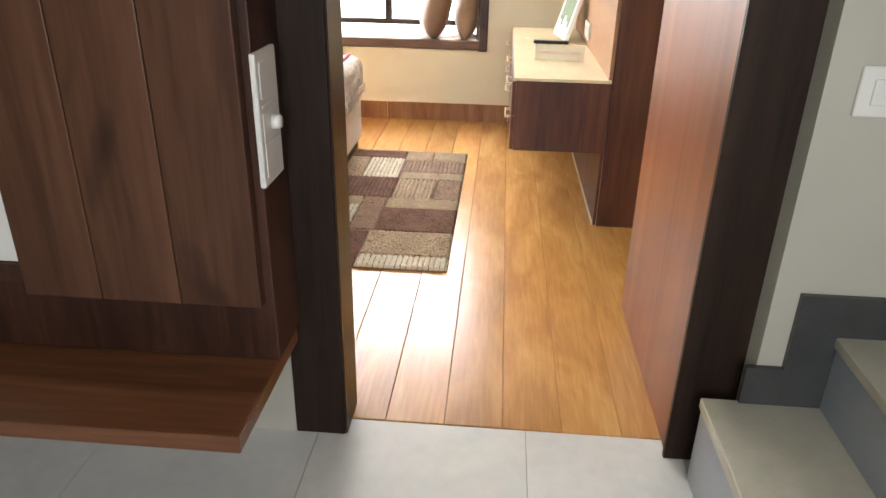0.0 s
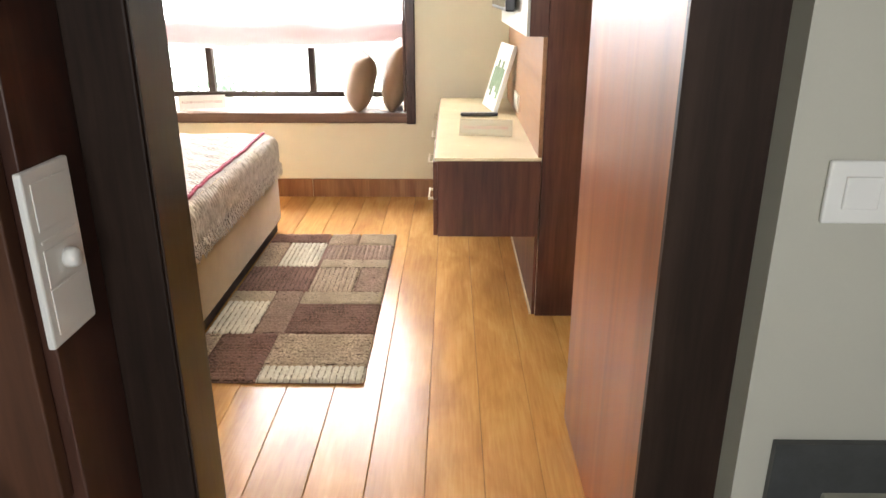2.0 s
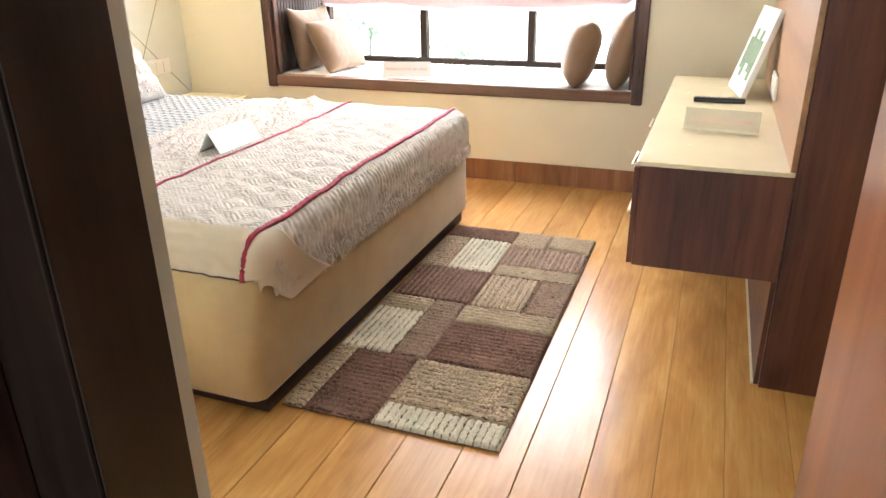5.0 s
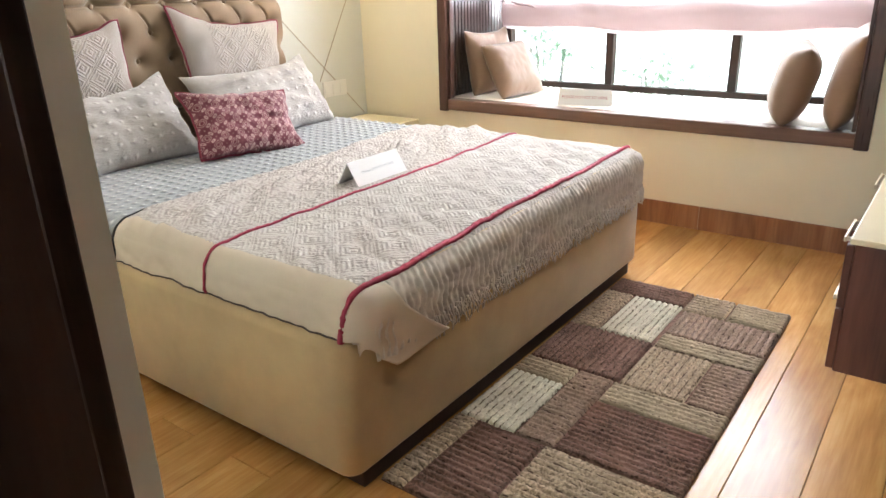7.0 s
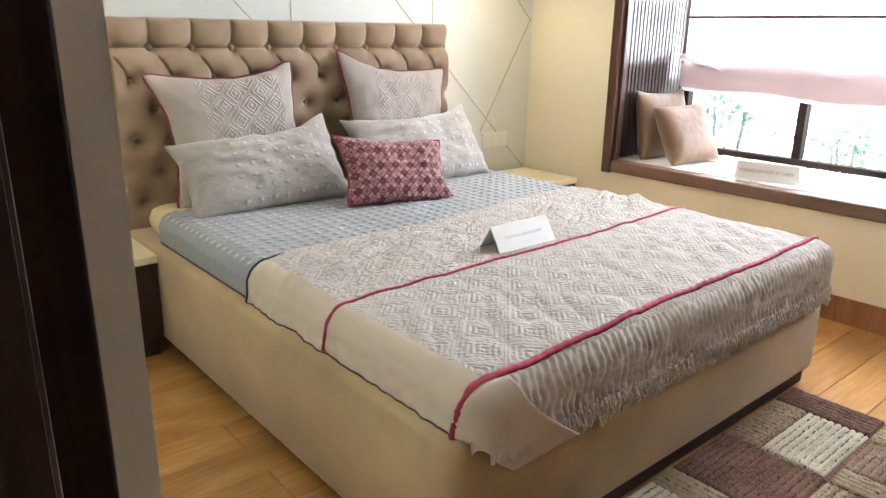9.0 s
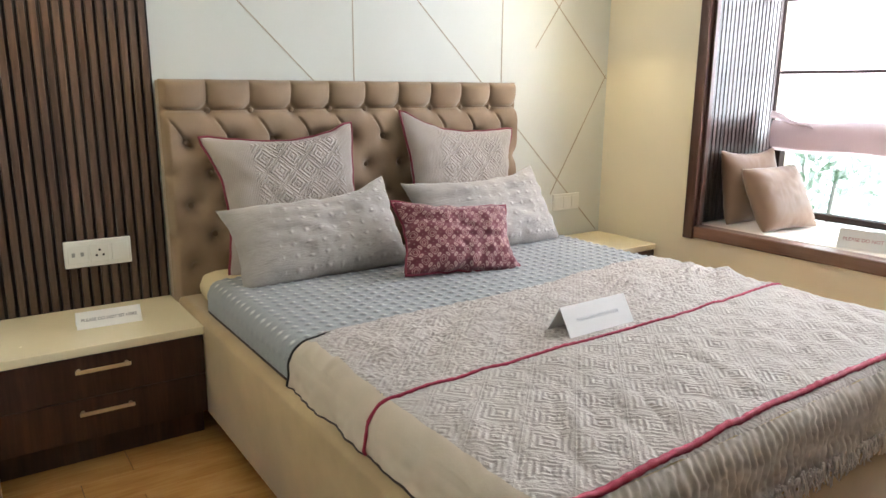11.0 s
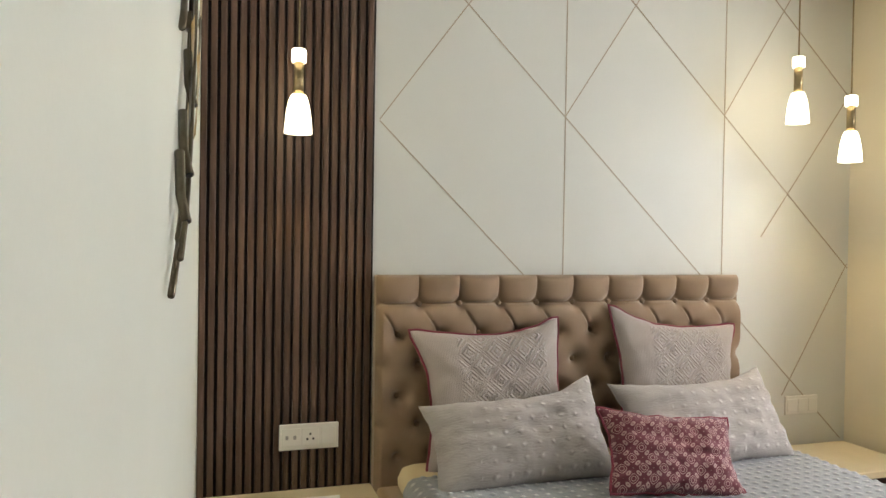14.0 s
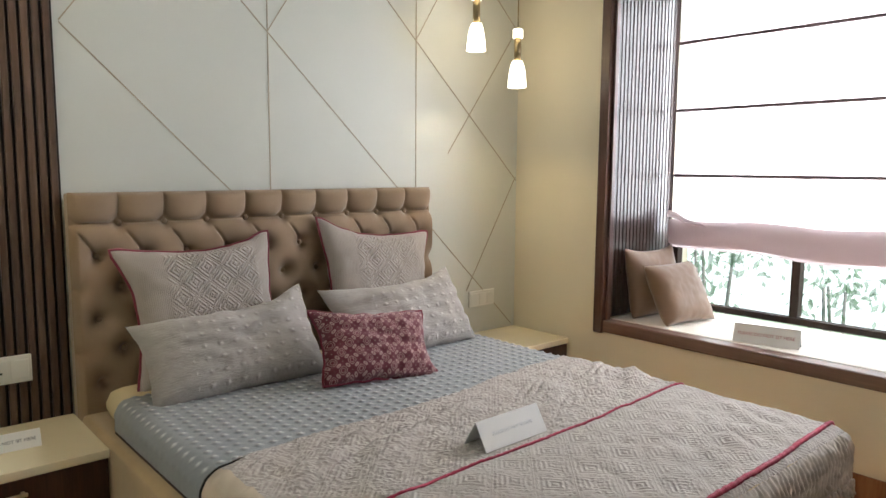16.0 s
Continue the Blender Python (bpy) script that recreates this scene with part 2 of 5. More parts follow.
def woven(name, base, high, cell, depth=0.006, rings=4.0, axes=(0, 1), patch=True, centre=False):
    """Raised concentric diamonds, as in a jacquard throw."""
    n = Net(name)
    v = n.node("SeparateXYZ", Vector=n.coords((1, 1, 1))).outputs
    a = n.m("FRACT", n.m("MULTIPLY", n.m("ADD", v[axes[0]], v[axes[1]]), 0.7071 / cell))
    b = n.m("FRACT", n.m("MULTIPLY", n.m("SUBTRACT", v[axes[0]], v[axes[1]]), 0.7071 / cell))
    d = n.m("MAXIMUM", n.m("ABSOLUTE", n.m("SUBTRACT", a, 0.5)), n.m("ABSOLUTE", n.m("SUBTRACT", b, 0.5)))
    wave = n.m("ADD", 0.5, n.m("MULTIPLY", n.m("SINE", n.m("MULTIPLY", d, 6.2832 * 2 * rings)), 0.5))
    rib = n.m("SINE", n.m("MULTIPLY", v[axes[0]], 900.0))
    fine = n.noise(n.coords(), 260.0, 3.0)
    big = n.noise(n.coords(), 7.0)
    keep = n.ramp(n.noise(n.coords(), 3.0, 2.0), [(0.3, (0.45, 0.45, 0.45)), (0.5, (1, 1, 1))]) if patch else 1.0
    wave = n.m("MULTIPLY", wave, keep)
    stitch = n.ramp(n.noise(n.coords(), 55.0, 2.0), [(0.36, (0.15, 0.15, 0.15)), (0.5, (1, 1, 1))])
    wave = n.m("MULTIPLY", wave, stitch)
    if centre:
        ax, ay = n.m("ABSOLUTE", n.m("SUBTRACT", v[0], 0.03)), n.m("ABSOLUTE", v[1])
        wave = n.m("MULTIPLY", wave, n.m("MULTIPLY", n.ramp(ax, [(0.185, (1, 1, 1)), (0.20, (0, 0, 0))]), n.ramp(ay, [(0.24, (1, 1, 1)), (0.26, (0, 0, 0))])))
    h = n.m("ADD", wave, n.m("ADD", n.m("MULTIPLY", fine, 0.35), n.m("MULTIPLY", rib, 0.06)))
    c = n.ramp(n.m("ADD", n.m("MULTIPLY", wave, 0.6), n.m("MULTIPLY", big, 0.4)), [(0.1, base), (0.8, high)])
    return n.set(Base_Color=c, Roughness=0.85, Normal=n.bump(h, 0.9, depth), Sheen_Weight=0.2)


QUILT = quilted()
THROW = woven("beige woven throw", (0.425, 0.372, 0.335), (0.50, 0.45, 0.41), 0.115, 0.0018)
THROW_SIDE = plain("smooth back of the throw", (0.60, 0.50, 0.385), 0.8, var=0.06, bump=0.2, bscale=300)
CORNER_CLOTH = plain("pale camel cloth", (0.62, 0.52, 0.42), 0.8, var=0.06, bump=0.2, bscale=300)
FRINGE = plain("taupe yarn", (0.60, 0.545, 0.49), 0.85, var=0.16, scale=30, bump=0.4, bscale=500)
CRIMSON = plain("crimson braid", (0.36, 0.025, 0.06), 0.7, var=0.2, scale=60, bump=0.5, bscale=300, dist=0.002)
MAROON = plain("maroon piping", (0.20, 0.022, 0.042), 0.7, var=0.1)
SQUARE_CLOTH = woven("beige woven cushion cloth", (0.385, 0.335, 0.30), (0.44, 0.395, 0.365), 0.085, 0.007, 3.0, centre=True)


def smocked():
    n = Net("pale grey smocked cotton")
    v = n.node("SeparateXYZ", Vector=n.coords((1, 1, 1))).outputs
    wob = n.m("MULTIPLY", n.m("SUBTRACT", n.noise(n.coords(), 18.0, 2.0), 0.5), 0.02)
    p, q = n.m("ADD", n.m("MULTIPLY", n.m("ADD", v[0], wob), math.pi / 0.062), 0.0), n.m("MULTIPLY", n.m("ADD", v[1], wob), math.pi / 0.05)
    lattice = n.m("MULTIPLY", n.m("SINE", n.m("ADD", p, q)), n.m("SINE", n.m("SUBTRACT", p, q)))
    knot = n.m("POWER", n.m("MAXIMUM", lattice, 0.0), 5.0)
    knot = n.m("MULTIPLY", knot, n.m("GREATER_THAN", v[0], -0.21))
    fine = n.noise(n.coords((1, 3.5, 1)), 45.0, 4.0)
    ridge = n.m("ADD", knot, n.m("MULTIPLY", fine, 0.35))
    c = n.ramp(n.m("ADD", n.m("MULTIPLY", n.noise(n.coords(), 6.0), 0.7), n.m("MULTIPLY", knot, 0.5)), [(0.3, (0.385, 0.35, 0.325)), (0.75, (0.50, 0.465, 0.44))])
    return n.set(Base_Color=c, Roughness=0.85, Normal=n.bump(n.m("ADD", n.m("MULTIPLY", ridge, 1.2), n.m("MULTIPLY", fine, 0.5)), 0.8, 0.006), Sheen_Weight=0.2)


def damask():
    n = Net("maroon and pink damask")
    v = n.node("SeparateXYZ", Vector=n.coords((1, 1, 1))).outputs
    k = 6.2832 / 0.072
    sx, sy = n.m("COSINE", n.m("MULTIPLY", v[0], k)), n.m("COSINE", n.m("MULTIPLY", v[1], k))
    tx, ty = n.m("COSINE", n.m("MULTIPLY", v[0], 2 * k)), n.m("COSINE", n.m("MULTIPLY", v[1], 2 * k))
    p = n.m("ADD", n.m("MULTIPLY", sx, sy), n.m("MULTIPLY", n.m("ADD", tx, ty), 0.55))
    q = n.m("SINE", n.m("MULTIPLY", p, 5.5))
    q = n.m("ADD", q, n.m("MULTIPLY", n.m("SUBTRACT", n.noise(n.coords(), 90.0, 3.0), 0.5), 1.0))
    c = n.ramp(q, [(0.35, (0.135, 0.021, 0.034)), (0.55, (0.42, 0.255, 0.235))])
    return n.set(Base_Color=c, Roughness=0.8, Normal=n.bump(n.noise(n.coords(), 300.0), 0.4, 0.002), Sheen_Weight=0.2)


SMOCK, DAMASK = smocked(), damask()
SATIN = plain("light brown satin", (0.205, 0.122, 0.070), 0.46, var=0.06, scale=5, bump=0.15, bscale=200, Sheen_Weight=0.3)
SEAT_CLOTH = plain("cream seat cushion cloth", (0.72, 0.66, 0.58), 0.75, var=0.04, bump=0.2, bscale=250)


def sheer(name, col, through_light, clear):
    n = Net(name)
    out = n.tree.nodes["Material Output"]
    fine = n.noise(n.coords((1, 1, 4)), 200.0)
    tint = n.ramp(fine, [(0.3, shade(col, 0.92)), (0.7, col)])
    a, b, c = n.node("BsdfDiffuse", Color=tint), n.node("BsdfTranslucent", Color=tint), n.node("BsdfTransparent")
    m1 = n.node("MixShader", Fac=through_light)
    n.tree.links.new(a.outputs[0], m1.inputs[1])
    n.tree.links.new(b.outputs[0], m1.inputs[2])
    m2 = n.node("MixShader", Fac=clear)
    n.tree.links.new(m1.outputs[0], m2.inputs[1])
    n.tree.links.new(c.outputs[0], m2.inputs[2])
    n.tree.links.new(m2.outputs[0], out.inputs[0])
    return n.mat


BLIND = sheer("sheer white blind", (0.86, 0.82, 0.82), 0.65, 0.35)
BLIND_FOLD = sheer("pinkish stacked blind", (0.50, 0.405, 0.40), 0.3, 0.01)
BLIND_BAR = plain("mauve blind batten", (0.20, 0.13, 0.14), 0.6)
GLASS = Net("clear glass").set(Base_Color=(1.0, 1.0, 1.0), Roughness=0.0, Transmission_Weight=1.0, IOR=1.01)
ACRYLIC = Net("clear acrylic").set(Base_Color=(0.93, 0.92, 0.88), Roughness=0.08, Transmission_Weight=0.82, IOR=1.05)


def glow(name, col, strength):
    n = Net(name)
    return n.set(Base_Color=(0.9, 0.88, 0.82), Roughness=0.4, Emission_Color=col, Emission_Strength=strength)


LAMP_GLASS = glow("lit opal glass", (1.0, 0.86, 0.60), 9.0)
LEAF = sheer("leaf green", (0.34, 0.48, 0.32), 0.6, 0.35)
BARK = plain("bark", (0.62, 0.60, 0.54), 0.9, var=0.3, scale=12)
GRASS = plain("pale sunlit lawn", (0.38, 0.52, 0.34), 0.9, var=0.15, scale=1.5)
# emissive sheet: overexposed daylight beyond the garden, put in as glow
GLOW_SHEET = glow("glowing white backdrop", (0.93, 1.0, 0.97), 3.2)


# ---------------------------------------------------------------- building helpers
def part(name, bm, material, parent=None, label="", smooth=False):
    me = bpy.data.meshes.new(name)
    bm.to_mesh(me)
    bm.free()
    me.materials.append(material)
    if smooth:
        me.polygons.foreach_set("use_smooth", [True] * len(me.polygons))
    ob = new(name, me)
    if parent:
        ob.parent = parent
        ob.matrix_parent_inverse = parent.matrix_basis.inverted() if not parent.parent else (parent.parent.matrix_basis @ parent.matrix_parent_inverse @ parent.matrix_basis).inverted()
    if label:
        tagged(ob, label)
    return ob


def thing(name, label, category, at=(0, 0, 0), group=""):
    ob = new(name)
    ob.empty_display_size = 0.05
    ob.matrix_basis = Matrix.Translation(at)
    return tagged(ob, label, category, group)


def fixed(name, bm, material, label, category="wall", smooth=False):
    return tagged(part(name, bm, material, None, label, smooth), label, category, "", "structure")


def box(x0, x1, y0, y1, z0, z1, bevel=0.0, bm=None, seg=2):
    bm = bm or bmesh.new()
    m = Matrix.LocRotScale(((x0 + x1) / 2, (y0 + y1) / 2, (z0 + z1) / 2), None, (abs(x1 - x0), abs(y1 - y0), abs(z1 - z0)))
    made = bmesh.ops.create_cube(bm, size=1, matrix=m)["verts"]
    if bevel:
        edges = {e for v in made for e in v.link_edges}
        bmesh.ops.bevel(bm, geom=list(edges), offset=bevel, segments=seg, affect="EDGES", profile=0.5)
    return bm


def prism(points, a0, a1, axis="y", bm=None):
    """A flat outline, pushed along an axis. The outline's pairs lie in the other two axes, in their order."""
    bm = bm or bmesh.new()

    def at(p, a):
        return {"x": (a, p[0], p[1]), "y": (p[0], a, p[1]), "z": (p[0], p[1], a)}[axis]

    lo, hi = [bm.verts.new(at(p, a0)) for p in points], [bm.verts.new(at(p, a1)) for p in points]
    bm.faces.new(lo)
    bm.faces.new(hi[::-1])
    for i in range(len(points)):
        j = (i + 1) % len(points)
        bm.faces.new((lo[i], hi[i], hi[j], lo[j]))
    bmesh.ops.recalc_face_normals(bm, faces=bm.faces)
    return bm


def lathe(profile, at=(0, 0, 0), steps=24, bm=None):
    """Pairs of radius and height, turned round the upright axis."""
    bm = bm or bmesh.new()
    rings = []
    for r, z in profile:
        rings.append([bm.verts.new((at[0] + r * math.cos(2 * math.pi * i / steps), at[1] + r * math.sin(2 * math.pi * i / steps), at[2] + z)) for i in range(steps)])
    for a, b in zip(rings, rings[1:]):
        for i in range(steps):
            j = (i + 1) % steps
            bm.faces.new((a[i], a[j], b[j], b[i]))
    for ring in (rings[0][::-1], rings[-1]):
        bm.faces.new(ring)
    bmesh.ops.recalc_face_normals(bm, faces=bm.faces)
    return bm


def tube(points, radius, sides=8, bm=None, radii=None, close=False):
    bm = bm or bmesh.new()
    pts = [Vector(p) for p in points]
    rings, up = [], Vector((0, 0, 1))
    for i, p in enumerate(pts):
        if close:
            d = pts[(i + 1) % len(pts)] - pts[i - 1]
        else:
            d = pts[min(i + 1, len(pts) - 1)] - pts[max(i - 1, 0)]
        d.normalize()
        side = d.cross(up if abs(d.z) < 0.95 else Vector((1, 0, 0))).normalized()
        top = side.cross(d)
        r = radii[i] if radii else radius
        rings.append([bm.verts.new(p + r * (math.cos(2 * math.pi * k / sides) * side + math.sin(2 * math.pi * k / sides) * top)) for k in range(sides)])
    pairs = list(zip(rings, rings[1:])) + ([(rings[-1], rings[0])] if close else [])
    for a, b in pairs:
        for k in range(sides):
            j = (k + 1) % sides
            bm.faces.new((a[k], a[j], b[j], b[k]))
    if not close:
        bm.faces.new(rings[0][::-1])
        bm.faces.new(rings[-1])
    bmesh.ops.recalc_face_normals(bm, faces=bm.faces)
    return bm


def sheet(nu, nv, at, bm=None):
    """A grid of nu by nv cells; at(u, v) gives the place for u, v from 0 to 1."""
    bm = bm or bmesh.new()
    rows = [[bm.verts.new(at(i / nu, j / nv)) for j in range(nv + 1)] for i in range(nu + 1)]
    for i in range(nu):
        for j in range(nv):
            bm.faces.new((rows[i][j], rows[i + 1][j], rows[i + 1][j + 1], rows[i][j + 1]))
    return bm


def lettering(name, text, size, m, material, parent):
    curve = bpy.data.curves.new(name, "FONT")
    curve.body, curve.size, curve.align_x, curve.align_y, curve.extrude = text, size, "CENTER", "CENTER", 0.0004
    ob = bpy.data.objects.new(name, curve)
    scene.collection.objects.link(ob)
    me = bpy.data.meshes.new_from_object(ob.evaluated_get(bpy.context.evaluated_depsgraph_get()))
    bpy.data.objects.remove(ob)
    me.transform(m)
    me.materials.clear()
    me.materials.append(material)
    ob = new(name, me)
    ob.parent = parent
    ob.matrix_parent_inverse = parent.matrix_basis.inverted() if not parent.parent else (parent.parent.matrix_basis @ parent.matrix_parent_inverse @ parent.matrix_basis).inverted()
    return ob


# ---------------------------------------------------------------- the room's shell
# headboard wall x = 0, window wall y = 2.63, door wall y = -0.74, right-hand wall block x = 3.70
H = 2.95
fixed("wall_head", box(-0.15, 0, -0.9, 2.85, 0, H), PANEL_WHITE, "off-white panelled wall behind the bed")
fixed("wall_window_low", box(0, 3.70, 2.63, 2.85, 0, 0.515), CREAM, "cream painted wall under the bay window")
fixed("wall_window_left", box(0, 0.66, 2.63, 2.85, 0.515, H), CREAM, "cream painted wall beside the bay window")
fixed("wall_window_right", box(3.085, 3.70, 2.63, 2.85, 0.515, H), CREAM, "cream painted wall beside the bay window")
fixed("wall_window_top", box(0.66, 3.085, 2.63, 2.85, 2.77, H), CREAM, "cream painted wall over the bay window")
# door wall, very slightly out of square
fixed("wall_door", prism([(0, -0.90), (2.655, -0.90), (2.655, -0.776), (2.747, -0.776), (2.747, -0.743), (0, -0.741)], 0, H, "z"), WHITE_WALL, "off-white painted wall beside the door")
fixed("wall_door_back", box(0.4, 2.656, -0.978, -0.902, 0, H), HALL_WALL, "pale wall under the hall shelf")
fixed("wall_door_top", box(2.657, 3.865, -0.975, -0.785, 2.2005, H), WHITE_WALL, "off-white wall over the door")
fixed("wall_tv", box(3.70, 4.6, 0.704, 2.63, 0, H), CREAM, "cream painted wall behind the floating cabinet")
fixed("wall_recess_end", box(4.6, 4.75, -0.975, 2.63, 0, H), CREAM, "cream painted wall of the recess behind the door")
fixed("wall_recess_side", box(3.87, 4.6, -0.975, -0.85, 0, H), CREAM, "cream painted wall behind the open door")
fixed("ceiling", box(-0.15, 4.75, -0.9, 2.85, H, H + 0.12), CEILING, "white painted ceiling", "ceiling")

# bay of the window
fixed("bay_floor", box(0.55, 3.2, 2.85, 3.62, 0.30, 0.515), CREAM, "masonry base of the window bay")
fixed("bay_ceiling", box(0.55, 3.2, 2.85, 3.62, 2.77, 2.90), CASING, "brown ceiling of the window bay", "ceiling")
fixed("bay_side_left", box(0.50, 0.66, 2.85, 3.62, 0.515, 2.77), CREAM, "side of the window bay")
fixed("bay_side_right", box(3.085, 3.25, 2.85, 3.62, 0.515, 2.77), CREAM, "side of the window bay")

# stair hall
fixed("hall_wall_right", box(3.863, 6.2, -1.055, -0.98, 0, H + 1.2), HALL_WALL, "pale grey-green painted stair wall")
fixed("hall_wall_end", box(6.2, 6.3, -4.5, -0.975, 0, H + 1.2), HALL_WALL, "pale grey-green painted wall")
fixed("hall_wall_left", box(0.3, 0.4, -4.5, -0.9, 0, H + 1.2), HALL_WALL, "pale grey-green painted wall")
fixed("hall_wall_over", box(0.4, 3.863, -0.975, -0.90, H, H + 1.2), HALL_WALL, "pale grey-green wall over the door")
# unseen back wall; its opening is made up for the added hall lamp
for nm, b in (("low", (0.3, 6.3, 0, 0.9)), ("top", (0.3, 6.3, 2.4, H + 1.2)), ("left", (0.3, 2.6, 0.9, 2.4)), ("right", (4.2, 6.3, 0.9, 2.4))):
    fixed("hall_wall_back_" + nm, box(b[0], b[1], -4.5, -4.38, b[2], b[3]), HALL_WALL, "pale grey-green painted wall behind the walker")
fixed("hall_ceiling", box(0.3, 6.3, -4.5, -0.9, H + 1.2, H + 1.3), CEILING, "white painted hall ceiling", "ceiling")

# ---------------------------------------------------------------- door set
door_set = tagged(thing("door_frame", "dark walnut door frame with thick jambs", "door frame", (3.25, -0.93, 0)), kind="structure")
part("jamb", box(2.656, 2.80, -0.98, -0.823, 0, 2.2, 0.004), DARK_WOOD, door_set)
part("rebate", box(2.656, 2.752, -0.8225, -0.777, 0, 2.2, 0.003), DARK_WOOD, door_set)
part("jamb", box(3.748, 3.863, -0.967, -0.87, 0, 2.2, 0.004), DARK_WOOD, door_set)
part("architrave", box(3.703, 3.8635, -0.984, -0.967, 0, 2.2, 0.001), DARK_WOOD, door_set)
part("head", box(2.80, 3.706, -0.98, -0.792, 2.10, 2.2, 0.004), DARK_WOOD, door_set)
part("lining", box(2.8005, 2.8045, -0.974, -0.828, 0, 2.1, 0.001), LINING, door_set, "dark satin lining of the jamb")
leaf = tagged(thing("door_1", "reddish teak veneered door, standing wide open", "door", (3.745, -0.86, 0)), kind="structure")
part("leaf", box(3.709, 3.745, -0.9665, -0.12, 0.006, 2.09, 0.003), DOOR_WOOD, leaf)
for z in (0.25, 1.05, 1.85):
    part("hinge", lathe([(0.008, 0), (0.008, 0.1)], (3.752, -0.86, z), 10), GOLD, leaf)

# ---------------------------------------------------------------- skirtings
skirt = tagged(thing("baseboard", "wood-look skirting tiles along the walls", "baseboard", (2, 2.62, 0)), kind="structure")
x = 0.56
for i in range(4):
    part("skirting_tile", box(x, min(x + 0.9, 3.70) - 0.003, 2.618, 2.63, 0, 0.128, 0.002), SKIRT_WOOD, skirt)
    x += 0.9
part("skirting_tile", prism([(0.56, -0.7405), (2.745, -0.7425), (2.745, -0.730), (0.56, -0.728)], 0, 0.128, "z"), SKIRT_WOOD, skirt)
part("skirting_strip", box(3.676, 3.684, 0.705, 2.60, 0, 0.012, 0.001), CREAM_TOP, skirt, "thin pale floor strip")

# ---------------------------------------------------------------- headboard wall: slats, inlay lines, sockets
slats = tagged(thing("slat_panel", "dark walnut slatted wall panel beside the bed", "wall panel", (0, -0.35, 0)), kind="structure")
part("backing", box(0.0005, 0.008, -0.740, -0.024, 0, H), SLAT_BACK, slats)
n_slats = 19
pitch = 0.716 / n_slats
for i in range(n_slats):
    y = -0.739 + i * pitch
    part("slat", box(0.008, 0.030, y, y + 0.025, 0, H, 0.002, seg=1), SLAT, slats)

inlay = tagged(thing("wall_inlay", "thin brass lines forming diamonds on the panelled wall", "wall trim", (0, 1.3, 1.4)), kind="structure")


def line(y0, z0, y1, z1):
    d = Vector((0, y1 - y0, z1 - z0))
    s = d.cross(Vector((1, 0, 0))).normalized() * 0.0026
    a, b = Vector((0.0, y0, z0)), Vector((0.0, y1, z1))
    pts = [(p.y, p.z) for p in (a + s, b + s, b - s, a - s)]
    part("inlay_line", prism(pts, -0.002, 0.0022, "x"), INLAY, inlay)


# falling lines, rising lines, then the two upright joints
for y0, z0, y1, z1 in ((0.0, 2.02, 1.02, 1.03), (0.02, 2.94, 2.60, 0.45), (0.975, 2.94, 2.625, 1.382), (1.94, 2.94, 2.625, 2.305)):
    line(y0, z0, y1, z1)
for y0, z0, y1, z1 in ((0.0, 2.026, 0.675, 2.94), (0.898, 2.10, 1.45, 2.94), (1.80, 2.165, 2.29, 2.94), (2.042, 1.545, 2.625, 2.345), (2.20, 0.705, 2.62, 1.405)):
    line(y0, z0, y1, z1)
line(0.897, 1.2, 0.897, 2.94)
line(1.80, 1.2, 1.80, 2.94)


def socket_plate(y0, y1, z0, z1, x, label, holes=True):
    plate = thing("socket_plate", label, "socket", (x, (y0 + y1) / 2, z0))
    part("plate", box(x, x + 0.011, y0, y1, z0, z1, 0.004), PLASTIC, plate)
    w, h, yc, zc = y1 - y0, z1 - z0, (y0 + y1) / 2, (z0 + z1) / 2
    for a, b in ((0.05, 0.36), (0.38, 0.66), (0.70, 0.95)):
        part("module", box(x + 0.0105, x + 0.014, y0 + a * w, y0 + b * w, z0 + 0.16 * h, z1 - 0.16 * h, 0.0015, seg=1), PLASTIC, plate)
    if holes:
        for k in (0.13, 0.26):
            part("outlet", box(x + 0.0135, x + 0.0148, y0 + k * w - 0.006, y0 + k * w + 0.006, zc - 0.008, zc + 0.008), GREY_PLASTIC, plate)
        for dy, dz in ((0.52, 0.012), (0.47, -0.009), (0.57, -0.009)):
            part("pin_hole", box(x + 0.0135, x + 0.0148, y0 + dy * w - 0.004, y0 + dy * w + 0.004, zc + dz - 0.004, zc + dz + 0.004), BLACK, plate)
    return plate


socket_plate(-0.416, -0.168, 0.613, 0.722, 0.030, "white socket plate with switch on the slatted panel")
socket_plate(2.215, 2.43, 0.60, 0.70, 0.0025, "white socket plate on the panelled wall", False)

# ---------------------------------------------------------------- bay window
win = tagged(thing("window_1", "wide bay window with dark mullions and bright daylight outside", "window", (1.87, 3.38, 0.6)), kind="structure")
part("casing_post", box(0.66, 0.722, 2.60, 2.66, 0.512, 2.79, 0.006), CASING, win)
part("casing_post", box(0.725, 0.742, 2.625, 2.66, 0.59, 2.77, 0.004), CASING, win)
part("casing_post", box(3.023, 3.085, 2.60, 2.66, 0.512, 2.79, 0.006), CASING, win)
part("casing_post", box(3.003, 3.020, 2.625, 2.66, 0.59, 2.77, 0.004), CASING, win)
part("casing_head", box(0.722, 3.023, 2.60, 2.66, 2.72, 2.79, 0.006), CASING, win)
for x0, x1 in ((0.70, 0.745), (1.455, 1.505), (2.235, 2.285), (3.0, 3.045)):
    part("mullion", box(x0, x1, 3.35, 3.41, 0.63, 2.75, 0.004), DARK_WOOD, win)
part("bottom_rail", box(0.70, 3.045, 3.352, 3.408, 0.59, 0.628, 0.004), DARK_WOOD, win)
